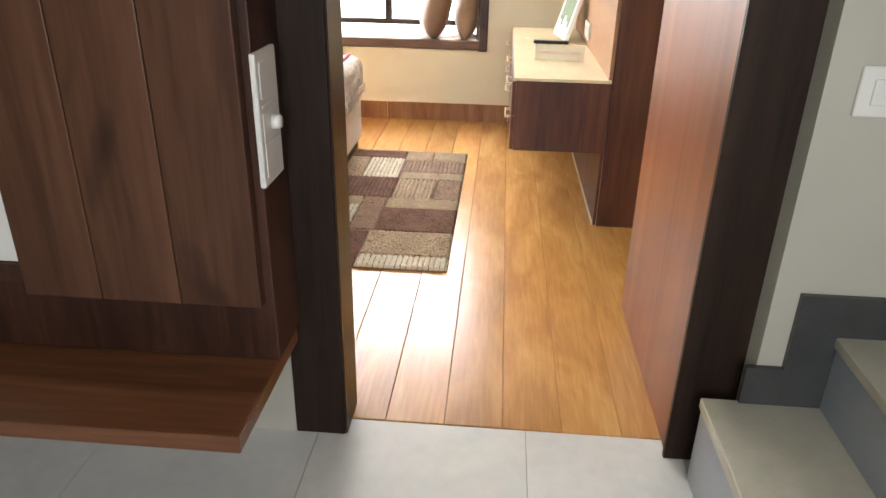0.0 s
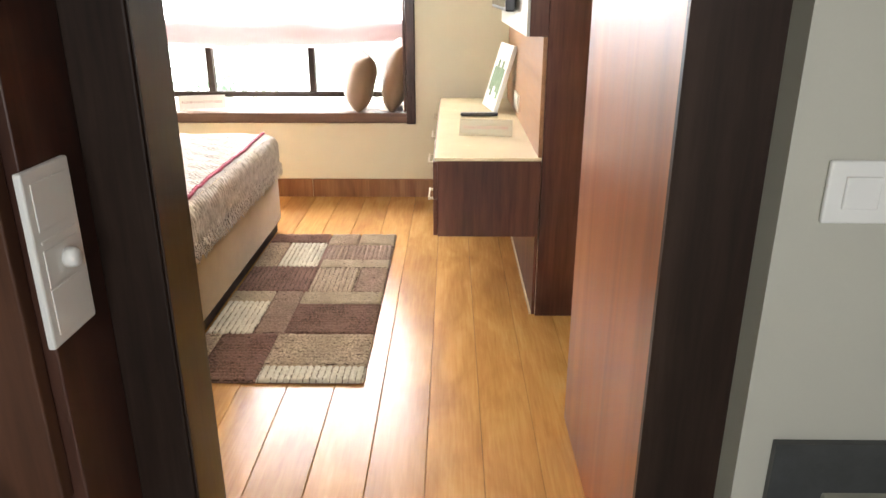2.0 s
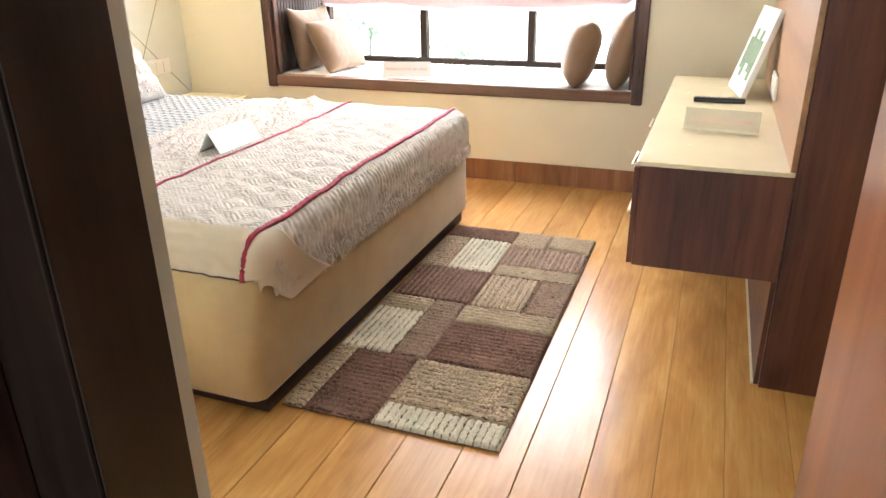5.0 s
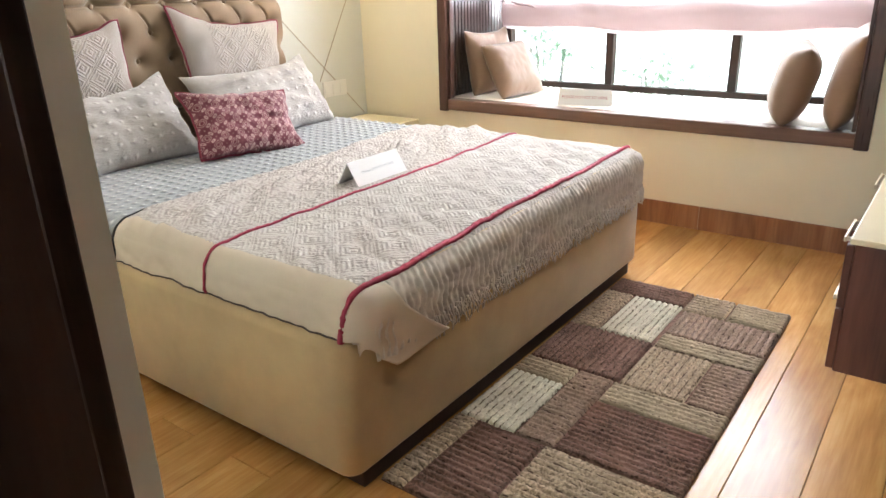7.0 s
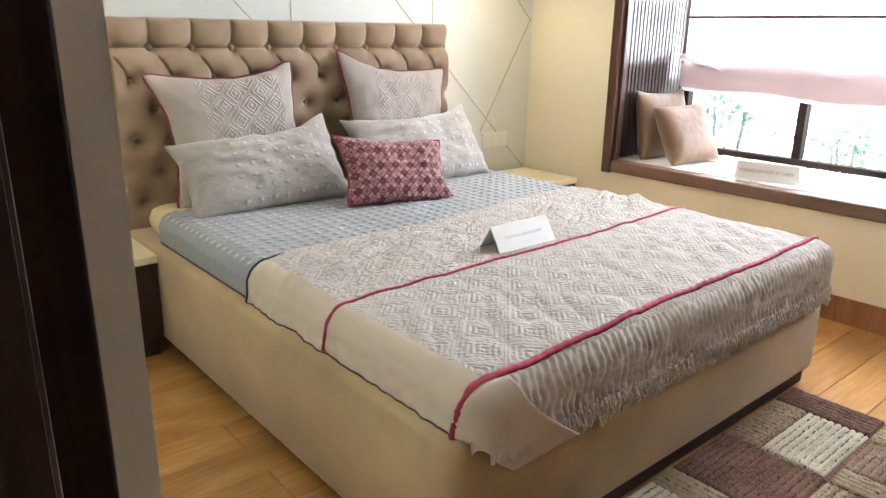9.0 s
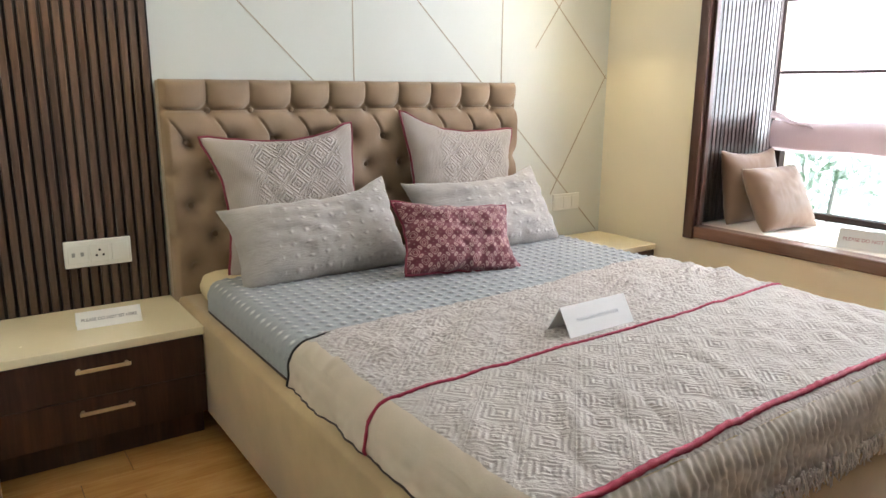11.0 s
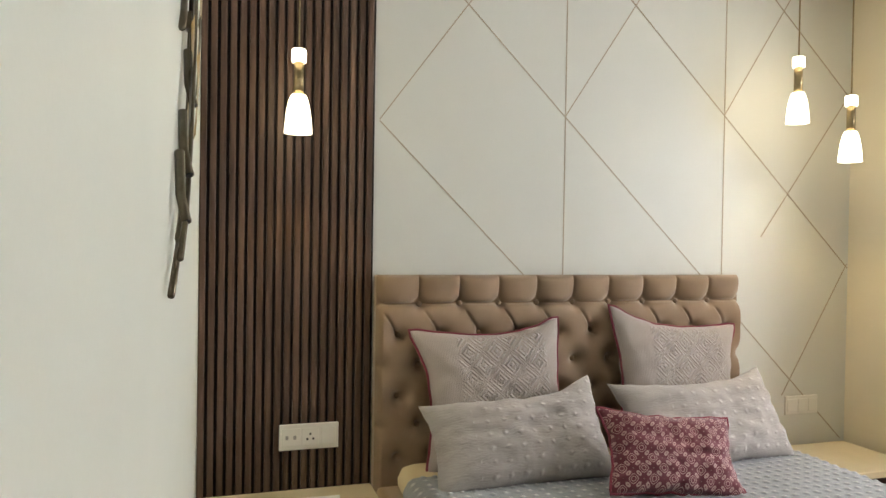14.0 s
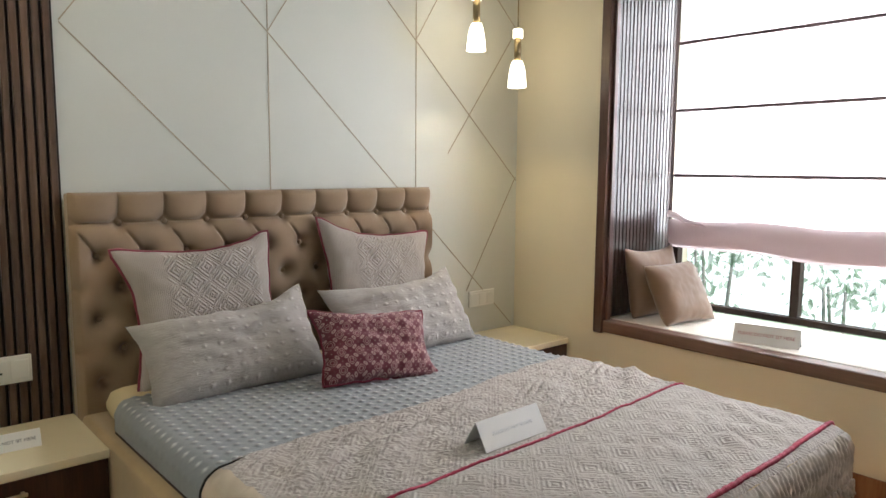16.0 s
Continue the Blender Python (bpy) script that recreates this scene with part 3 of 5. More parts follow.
part("top_rail", box(0.70, 3.045, 3.352, 3.408, 2.70, 2.765, 0.004), DARK_WOOD, win)
for x0, x1 in ((0.745, 1.455), (1.505, 2.235), (2.285, 3.0)):
    pane = part("pane", box(x0, x1, 3.378, 3.383, 0.628, 2.70), GLASS, win)
    pane.visible_shadow = False
for side, xa, xb in (("a", 0.66, 0.684), ("b", 3.061, 3.085)):
    part("reveal_board", box(xa, xb, 2.66, 3.35, 0.59, 2.77), CASING, win)
    for i in range(19):
        y = 2.672 + i * 0.0355
        xs = (0.684, 0.700) if side == "a" else (3.045, 3.061)
        part("reveal_slat", box(xs[0], xs[1], y, y + 0.029, 0.59, 2.77, 0.002, seg=1), SLAT_GLOSS, win)

bench = thing("window_bench", "window bench with cream seat and brown wooden edge", "bench", (1.87, 2.9, 0.515))
part("edge_board", box(0.70, 3.045, 2.612, 2.70, 0.518, 0.586, 0.008), SEAT_EDGE, bench)
part("seat_board", box(0.66, 3.085, 2.70, 3.352, 0.517, 0.566), SEAT_EDGE, bench)
part("seat_pad", box(0.70, 3.045, 2.702, 3.345, 0.567, 0.588, 0.008), SEAT_CLOTH, bench)

blind = thing("roman_blind", "sheer white roman blind, half lowered, with a pinkish folded hem", "blind", (1.87, 3.27, 1.0))
folds = [2.71, 2.222, 1.818, 1.422, 1.12]
for top, low in zip(folds, folds[1:]):
    part("fabric", sheet(40, 8, lambda u, v, a=top, b=low: (0.75 + 2.25 * u, 3.27 - 0.012 * math.sin(math.pi * v) + 0.004 * math.sin(u * 37 + v * 3), a + (b - a) * v)), BLIND, blind, smooth=True)
for z in folds[1:4]:
    part("batten", box(0.745, 3.005, 3.252, 3.270, z - 0.009, z + 0.009, 0.004), BLIND_BAR, blind)
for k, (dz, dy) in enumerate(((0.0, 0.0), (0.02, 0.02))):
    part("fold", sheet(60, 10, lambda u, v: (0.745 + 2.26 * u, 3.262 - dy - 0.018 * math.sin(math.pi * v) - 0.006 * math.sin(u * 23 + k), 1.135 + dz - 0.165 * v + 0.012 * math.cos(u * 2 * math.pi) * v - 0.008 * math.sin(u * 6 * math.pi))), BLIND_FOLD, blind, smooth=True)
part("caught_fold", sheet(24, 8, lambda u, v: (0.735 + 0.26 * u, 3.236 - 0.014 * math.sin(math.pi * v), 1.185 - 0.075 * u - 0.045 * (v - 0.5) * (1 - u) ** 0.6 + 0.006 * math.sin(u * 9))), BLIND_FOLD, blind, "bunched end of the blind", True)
part("head_rail", box(0.745, 3.005, 3.24, 3.29, 2.705, 2.75, 0.004), CASING, blind)


# ---------------------------------------------------------------- bed
BX0, BX1, BY0, BY1 = 0.115, 2.302, -0.026, 1.885


def rounded(ring_x0, ring_x1, ring_y0, ring_y1, r, steps=6):
    pts = []
    for cx, cy, a0 in ((ring_x1 - r, ring_y1 - r, 0), (ring_x0 + r, ring_y1 - r, 90), (ring_x0 + r, ring_y0 + r, 180), (ring_x1 - r, ring_y0 + r, 270)):
        for i in range(steps + 1):
            a = radians(a0 + 90 * i / steps)
            pts.append((cx + r * math.cos(a), cy + r * math.sin(a)))
    return pts


def slab(x0, x1, y0, y1, z0, z1, r, edge):
    """A block with rounded corners and softened rims."""
    bm = bmesh.new()
    levels = [(edge, z0), (0.3 * edge, z0 + 0.3 * edge), (0, z0 + edge), (0, z1 - edge), (0.3 * edge, z1 - 0.3 * edge), (edge, z1)]
    rings = [[bm.verts.new((px, py, z)) for px, py in rounded(x0 + i, x1 - i, y0 + i, y1 - i, max(r - i, 0.004))] for i, z in levels]
    for a, b in zip(rings, rings[1:]):
        for k in range(len(a)):
            j = (k + 1) % len(a)
            bm.faces.new((a[k], a[j], b[j], b[k]))
    bm.faces.new(rings[0][::-1])
    bm.faces.new(rings[-1])
    return bm


bed = thing("bed", "double bed upholstered in camel velvet on a brown plinth", "bed", (1.2, 0.94, 0))
part("plinth", box(0.12, 2.282, 0.045, 1.86, 0, 0.075, 0.003), PLINTH, bed)
part("base", slab(BX0, BX1 + 0.01, BY0, BY1, 0.072, 0.462, 0.05, 0.018), VELVET, bed, "camel velvet bed base", True)
part("mattress", slab(0.17, 2.28, 0.042, 1.81, 0.46, 0.572, 0.09, 0.045), MATTRESS, bed, "cream mattress cover", True)

# tufted headboard
HY0, HY1, HZ0, HZ1 = -0.023, 1.824, 0.30, 1.352
DY, ROW, Z1 = (HY1 - HY0) / 10, 0.130, 1.226


def puff(y, z):
    u = (y - HY0) / DY
    row = (Z1 - z) / ROW
    if z > Z1:
        side = abs(math.sin(math.pi * u))
        rise = (z - Z1) / (HZ1 - Z1)
        h = 0.052 * (0.30 + 0.70 * side ** 0.5) * max(0.0, 1 - abs(2 * rise - 1) ** 5) ** 0.5
    else:
        h = 0.058
        if row < 1.15:
            off = ((u - row / 2 + 0.5) % 1.0 - 0.5) * DY
            h -= 0.015 * math.exp(-(off / 0.006) ** 2) * min(1.0, max(0.0, row - 0.15) * 4)
            h -= 0.020 * math.exp(-row * ROW / 0.012)
    for r in (math.floor(row), math.floor(row) + 1):
        if 0 <= r <= 5:
            shift = 0.5 if r % 2 else 0.0
            dy, dz = ((u - shift + 0.5) % 1.0 - 0.5) * DY, (row - r) * ROW
            q = dy * dy + dz * dz
            h -= (0.022 if r == 0 else 0.030) * math.exp(-q / 0.046 ** 2) + 0.024 * math.exp(-q / 0.02 ** 2)
    return max(h, 0.004)


def board(u, v):
    y, z = HY0 + (HY1 - HY0) * u, HZ0 + (HZ1 - HZ0) * v
    d = min(y - HY0, HY1 - y)
    rim = min(1.0, d / 0.02 + 0.03) ** 0.5
    return (0.088 + puff(y, z) * rim, y, z)


head = part("headboard", sheet(380, 230, board), TUFT, bed, "deep-buttoned mushroom-brown velvet headboard", True)
part("headboard_frame", box(0.032, 0.0895, HY0, HY1, HZ0, HZ1 - 0.004, 0.006), TUFT, bed)
for row in range(5):
    z = Z1 - row * ROW
    for i in range(11):
        y = HY0 + DY * (i + (0.5 if row % 2 else 0))
        if HY0 + 0.03 < y < HY1 - 0.03:
            b = bmesh.new()
            bmesh.ops.create_uvsphere(b, u_segments=10, v_segments=6, radius=0.013, matrix=Matrix.LocRotScale((0.099, y, z), None, (0.6, 1, 1)))
            part("button", b, TUFT, head, smooth=True)

# covers: a cloth laid over the mattress and bent down over its edges
TX1, TY0, TY1, TOP = 2.318, 0.026, 1.855, 0.58


def drape(x, y, r=0.05, lift=0.0):
    """Place on the mattress of a cloth point whose flat place is x, y."""
    ix, iy = min(x, TX1 - r), max(TY0 + r, min(TY1 - r, y))
    ox, oy = x - ix, y - iy
    far = math.hypot(ox, oy)
    if far < 1e-9:
        return Vector((x, y, TOP + lift))
    dx, dy = ox / far, oy / far
    rr = r + lift
    if far < r * math.pi / 2:
        a = far / r
        out, z = rr * math.sin(a), TOP - r + rr * math.cos(a)
    else:
        out, z = rr, TOP - r - (far - r * math.pi / 2)
    return Vector((ix + dx * out, iy + dy * out, z))


def rumple(p, k):
    return k * (1.3 * noise.noise(Vector((p[0] * 5, p[1] * 4, 0.3))) + 0.6 * noise.noise(Vector((p[0] * 13, p[1] * 9, 2.0))))


def quilt_at(u, v):
    x, y = 0.42 + 0.87 * u, -0.062 + (1.955 + 0.062) * v
    knob = max(0.0, math.sin((x + y) * 64) * math.sin((x - y) * 64)) ** 2.2
    p = drape(x, y, 0.055, 0.003 + (0.0062 if y > 0.06 else 0.002) * knob)
    p.z += abs(rumple(p, 0.004)) if p.z > TOP - 0.02 else 0
    return p


quilt = thing("bed_quilt", "grey-blue quilted bedspread over the head half of the bed", "quilt", (0.8, 0.94, TOP))
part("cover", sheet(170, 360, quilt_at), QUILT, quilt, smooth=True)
# dark tube drawn as the shade between bedspread and bed base
part("hem", tube([drape(0.43 + 0.78 * i / 40, -0.064, 0.055, 0.004) for i in range(41)], 0.004, 6), PLINTH, quilt, "dark line for the shade under the bedspread's edge", True)

throw = thing("bed_throw", "beige woven throw with crimson stripes and a fringed end", "throw", (1.75, 0.94, TOP))
YA, YB = -0.066, 1.96
FRET = 0.115


def start_x(y):
    """The throw's edge towards the pillows, laid a little askew."""
    return 1.262 - 0.085 * max(0.0, y) - 0.012 * math.sin(y * 5)


def stripe_x(k, y):
    return (1.742 - 0.028 * max(0.0, y) + 0.004 * math.sin(y * 7)) if k == 0 else (2.292 - 0.018 * max(0.0, y) + 0.004 * math.sin(y * 6))


def throw_at(x, y):
    p = drape(x, y, 0.055, 0.012)
    if p.z > TOP - 0.02:
        swirl = 2.2 * noise.noise(Vector((x * 3, y * 3, 5.0)))
        upper = math.exp(-((x - 1.42) / 0.17) ** 2)
        crease = 0.016 * upper * abs(math.sin(7 * y + 15 * x + swirl)) ** 2
        ripple = 0.017 * upper * abs(noise.noise(Vector((x * 24 + y * 9, y * 7, 9.0))))
        low = 0.014 * math.exp(-((x - 2.1) / 0.2) ** 2) * abs(noise.noise(Vector((x * 4, y * 11 + x * 6, 6.0))))
        p.z += abs(rumple(p, 0.010)) + crease + ripple + low
    else:
        w = min(1.0, (TOP - 0.02 - p.z) / 0.1)
        if y < 0.09 or y > 1.81:
            p.y += (-1 if y < 0.9 else 1) * w * 0.013 * (0.4 + noise.noise(Vector((x * 8, 1.0, 3.0))) + 0.7 * noise.noise(Vector((x * 26, p.z * 30, 3.0))))
        if x > 2.27:
            p.x += w * 0.010 * (0.5 + noise.noise(Vector((4.0, y * 9, 1.0))))
    return p


def fret(x, y):
    """Height of the woven relief: nested squares between ribs, every other cell turned to a chevron."""
    a, b = (x + y) * 0.7071 / FRET, (x - y) * 0.7071 / FRET
    fa, fb = a % 1.0 - 0.5, b % 1.0 - 0.5
    if (math.floor(a) + math.floor(b)) % 2:
        d = max(abs(fa), abs(fb))
    else:
        d = max(abs(fa), 0.5 - abs(fb)) if fa > 0 else max(0.5 - abs(fa), abs(fb))
    return 0.5 + 0.5 * math.sin(d * 6.2832 * 7)


def ridged(x, y):
    p = throw_at(x, y)
    gap = min(1.0, max(0.15, 1.1 + 2.0 * noise.noise(Vector((x * 55, y * 55, 3.0)))))
    soft = 0.55 if x < stripe_x(0, y) else 1.0
    p.z += 0.0031 * fret(x, y) * gap * soft * (0.75 + 0.5 * noise.noise(Vector((x * 6, y * 6, 7.0))))
    if x < stripe_x(0, y):
        p.z += 0.0070 * abs(noise.noise(Vector((x * 60, y * 26, 2.0)))) + 0.003 * noise.noise(Vector((x * 95, y * 60, 4.0)))
    return p


def weave_at(u, v):
    y = 0.072 + 1.768 * v
    return ridged(start_x(y) + (2.300 - start_x(y)) * u, y)


part("weave", sheet(300, 500, weave_at), THROW, throw, smooth=True)
part("near_border", sheet(130, 24, lambda u, v: throw_at(start_x(0) + (2.315 - start_x(0)) * u, YA + (0.073 - YA) * v) + Vector((0, 0, 0.0012 * v))), THROW_SIDE, throw, "plain camel border of the throw", True)
part("far_border", sheet(110, 20, lambda u, v: throw_at(start_x(1.8) + (2.315 - start_x(1.8)) * u, 1.839 + (YB - 1.839) * v)), THROW_SIDE, throw, "plain camel border of the throw", True)
# dark tube drawn as the shadow gap below the throw
part("hem", tube([throw_at(start_x(0) + (2.29 - start_x(0)) * i / 60, YA - 0.001) for i in range(61)], 0.0035, 6), PLINTH, throw, "dark line for the shade under the throw's edge", True)
part("edge_binding", tube([throw_at(start_x(0) - 0.002, YA + (0.15 - YA) * i / 20) + Vector((0, -0.002, 0.002)) for i in range(21)], 0.0042, 6), BLACK, throw, "dark bound edge of the throw", True)


def ruffle(u, v):
    """The gathered foot end: close zigzag ridges running down the drop, with a scalloped lower edge."""
    y = 0.05 + 1.86 * v
    low = 2.478 + 0.012 * noise.noise(Vector((y * 6, 2.0, 0.0))) + 0.006 * math.sin(y * 60)
    x = 2.298 + (low - 2.298) * u
    ph = 6.2832 * y / 0.026 + 1.5 * math.sin(u * 13 + 3 * noise.noise(Vector((y * 7, 0.0, 1.0)))) + 2.0 * noise.noise(Vector((y * 12, u * 2, 4.0)))
    out = 0.0065 * math.sin(ph) * min(1.0, 0.25 + 2.5 * u) * (0.75 + 0.9 * noise.noise(Vector((y * 18, u * 5, 11.0)))) + 0.010 * u * noise.noise(Vector((y * 8, u * 3, 8.0)))
    p = drape(x, y, 0.055, 0.016 + out + 0.004 * noise.noise(Vector((y * 70, u * 12, 3.0))))
    p.x += 0.020 * u * u * abs(noise.noise(Vector((y * 5, 3.0, 5.0))))
    return p


part("ruffled_drop", sheet(44, 640, ruffle), FRINGE, throw, "gathered taupe foot end of the throw", True)


def stripe(k, y0, y1, r):
    n = 170
    pts = []
    for i in range(n + 1):
        y = y0 + (y1 - y0) * i / n
        x = stripe_x(k, y)
        d = (drape(x, y, 0.055, 0.018) - drape(x, y, 0.055, 0.008)).normalized()
        pts.append(throw_at(x, y) + (0.004 + 0.0008 * math.sin(i * 2.1)) * d)
    return tube(pts, r, 6, radii=[r * (1 + 0.14 * math.sin(i * 1.9)) for i in range(n + 1)])


part("stripe", stripe(0, YA + 0.003, 1.90, 0.0045), CRIMSON, throw, "thin crimson braid", True)
part("stripe", stripe(1, YA - 0.012, 1.91, 0.0088), CRIMSON, throw, "thick crimson braid", True)

rng = random.Random(4)
bm = bmesh.new()
for i in range(300):
    y = 0.30 + 1.54 * (i + rng.random() * 0.7) / 300
    top, end = 2.440 + 0.02 * rng.random(), 2.488 + rng.random() * 0.03
    ph, k = rng.random() * 6.28, 0.004 + rng.random() * 0.003
    pts = []
    for j in range(6):
        q = j / 5
        pts.append(drape(top + (end - top) * q, y + k * math.sin(q * 4 + ph) * q, 0.055, 0.022 + 0.006 * math.sin(q * 3 + ph) + 0.010 * rng.random() * q))
    tube(pts, 0.004, 4, bm, [0.0042 * (1 - 0.55 * j / 5) for j in range(6)])
tagged(part("fringe", bm, FRINGE, throw, "short taupe yarn fringe", True), kind="stuff")


def corner(u, v):
    """Plain cloth wrapped round the corner of the bed; its free edge hangs on the foot side and curls outwards."""
    end_y = 0.135 + 0.20 * u ** 1.4
    y = -0.060 + (end_y + 0.060) * v
    low = 2.395 + 0.125 * min(1.0, max(0.0, (y + 0.02) / 0.16)) - 0.02 * v ** 4
    x = 2.296 + (low - 2.296) * u
    p = drape(x, y, 0.055, 0.024 + 0.006 * noise.noise(Vector((x * 14, y * 14, 2.0))) * u)
    curl = max(0.0, (v - 0.72) / 0.28) ** 2
    p.x += 0.030 * curl * (0.35 + 0.65 * u)
    p.z += 0.014 * curl * u
    if p.x < 2.322:
        p.z = max(p.z, 0.466)
    return p


flap = part("corner_flap", sheet(26, 34, corner), CORNER_CLOTH, throw, "plain corner of the throw with an out-curled edge", True)
flap.modifiers.new("thickness", "SOLIDIFY").thickness = 0.004


# ---------------------------------------------------------------- cushions and pillows
def cushion_mesh(w, h, d, pinch, seed, n=48, sag=0.0, lumps=1.0, ears=()):
    """Two puffed faces joined at a rim; ears are corners (side, top, reach out, reach up, width) drawn out to points."""

    def at(u, v, side):
        a, b = 2 * u - 1, 2 * v - 1
        x = a * w / 2 * (1 - pinch * (1 - b * b) ** 1.5)
        y = b * h / 2 * (1 - pinch * (1 - a * a) ** 1.5)
        t = max(0.0, (1 - a ** 4) * (1 - b ** 4)) ** 0.55
        z = side * d / 2 * t
        z += lumps * t * d * 0.10 * noise.noise(Vector((a * 1.7 + seed, b * 1.7, side)))
        z += lumps * t * 0.012 * noise.noise(Vector((a * 5, b * 4 + seed, side))) + lumps * t * 0.005 * noise.noise(Vector((a * 13 + seed, b * 6, side)))
        near = min(1 - abs(a), 1 - abs(b))
        z += lumps * side * 0.010 * math.exp(-(near / 0.22) ** 2) * t * math.sin(14 * (a - b) + seed + 2 * noise.noise(Vector((a * 3, b * 3, seed))))
        x += 0.006 * lumps * noise.noise(Vector((seed, b * 4, 1.0))) * abs(a)
        y += 0.007 * lumps * noise.noise(Vector((a * 5, seed, 2.0))) * abs(b)
        for sx, sy, ox, oy, wide in ears:
            k = math.exp(-((a - sx) ** 2 + (b - sy) ** 2) / wide ** 2)
            x, y, z = x + ox * k, y + oy * k, z * (1 - 0.35 * k)
        return (x, y - sag * (1 - a * a) * max(0, b), z)

    bm = sheet(n, n, lambda u, v: at(u, v, 1))
    sheet(n, n, lambda u, v: at(1 - u, v, -1), bm)
    bmesh.ops.remove_doubles(bm, verts=bm.verts, dist=0.0005)
    rim = [at(i / 20, 0, 1) for i in range(20)] + [at(1, i / 20, 1) for i in range(20)] + [at(1 - i / 20, 1, 1) for i in range(20)] + [at(0, 1 - i / 20, 1) for i in range(20)]
    return bm, rim


def cushion(name, label, m, w, h, d, material, piping=None, pinch=0.06, seed=0, sag=0.0, group="", ears=()):
    lumps = 0.2 if name == "bench_cushion" else 0.8 if name == "square_cushion" else 1.1 if name == "bed_pillow" else 0.9
    ob = thing(name, label, "cushion", (0, 0, 0), group)
    bm, rim = cushion_mesh(w, h, d, pinch, seed, sag=sag, lumps=lumps, ears=ears)
    part("cover", bm, material, ob, smooth=True)
    if piping:
        part("piping", tube(rim, 0.0062, 6, close=True), piping, ob, "maroon piped edge", True)
    ob.matrix_basis = m
    return ob


def stand(x, y, z, lean, turn=0, roll=0):
    """Pose of a cushion on edge: its face to +x, leaning back by lean degrees, turned about the upright, rolled in its plane."""
    return Matrix.Translation((x, y, z)) @ pose(0, 0, 0, 0, 0, 90 + turn) @ pose(0, 0, 0, 90 - lean) @ pose(0, 0, 0, 0, 0, roll)


cushion("square_cushion", "square beige woven cushion with maroon piping against the headboard", stand(0.255, 0.465, 0.845, 17, -4, 2), 0.65, 0.60, 0.17, SQUARE_CLOTH, MAROON, 0.13, 1, ears=((-1, 1, -0.03, 0.0, 0.3), (1, 1, 0.0, 0.025, 0.3)), group="piped cushions on the bed")
cushion("square_cushion", "square beige woven cushion with maroon piping, leaning at the far side", stand(0.255, 1.365, 0.858, 17, 2, -6), 0.67, 0.61, 0.17, SQUARE_CLOTH, MAROON, 0.13, 5, ears=((-1, 1, -0.01, 0.035, 0.3), (1, 1, 0.02, 0.0, 0.3)), group="piped cushions on the bed")
cushion("bed_pillow", "long pale grey smocked pillow propped on the bed", stand(0.485, 0.478, 0.726, 34, -3, 3), 0.735, 0.375, 0.20, SMOCK, None, 0.05, 9, 0.02, ears=((1, 1, 0.0, 0.05, 0.30), (-1, 1, -0.02, -0.015, 0.35)), group="smocked pillows on the bed")
cushion("bed_pillow", "long pale grey smocked pillow propped behind the red cushion", stand(0.475, 1.350, 0.740, 32, 3, 1), 0.80, 0.385, 0.19, SMOCK, None, 0.05, 13, 0.02, ears=((1, 1, 0.0, 0.03, 0.25), (-1, 1, -0.03, 0.01, 0.35)), group="smocked pillows on the bed")
cushion("red_cushion", "small maroon and pink damask cushion at the front of the pillows", stand(0.775, 0.965, 0.712, 32, -8, -5), 0.51, 0.31, 0.15, DAMASK, MAROON, 0.09, 17, ears=((-1, 1, -0.02, 0.01, 0.3), (1, -1, 0.03, -0.005, 0.3)))
cushion("bench_cushion", "light brown satin cushion on the window bench", stand(0.80, 2.99, 0.783, 10, -8, 0), 0.40, 0.40, 0.15, SATIN, None, 0.05, 21, ears=((-1, 1, -0.012, 0.015, 0.3), (1, 1, 0.01, 0.02, 0.3)), group="satin cushions on the bench")
cushion("bench_cushion", "light brown satin cushion leaning on its neighbour", stand(1.0, 2.95, 0.752, 29, -12, 2), 0.38, 0.365, 0.16, SATIN, None, 0.045, 25, ears=((1, -1, 0.015, -0.005, 0.3),), group="satin cushions on the bench")
cushion("bench_cushion", "light brown satin cushion against the window side", stand(2.94, 2.86, 0.815, -12, 8, 4), 0.44, 0.46, 0.17, SATIN, None, 0.07, 29, group="satin cushions on the bench")
cushion("bench_cushion", "light brown satin cushion leaning on its neighbour", stand(2.69, 2.85, 0.775, -14, 14, 3), 0.40, 0.38, 0.19, SATIN, None, 0.07, 33, group="satin cushions on the bench")


# ---------------------------------------------------------------- small signs
def tent_card(m, w, h, text, size, ink, spread=0.045, board=PAPER, label="white folded card sign"):
    """A folded card standing on its two long edges; its face looks along -y of m."""
    ob = thing("card_sign", label, "sign")
    t = 0.0015
    a = math.atan2(spread, h)
    part("front", prism([(-spread, 0), (0, h), (t, h), (-spread + 2 * t, 0)], -w / 2, w / 2, "x"), board, ob)
    part("back", prism([(spread, 0), (0.001, h - 0.0005), (-0.0008, h - 0.0005), (spread - 2 * t, 0)], -w / 2, w / 2, "x"), board, ob)
    if text:
        face = Matrix.Translation((0, -spread / 2 - 0.0012, h / 2)) @ pose(0, 0, 0, 90 - math.degrees(a))
        lettering("lettering", text, size, face, ink, ob)
    ob.matrix_basis = m
    return ob


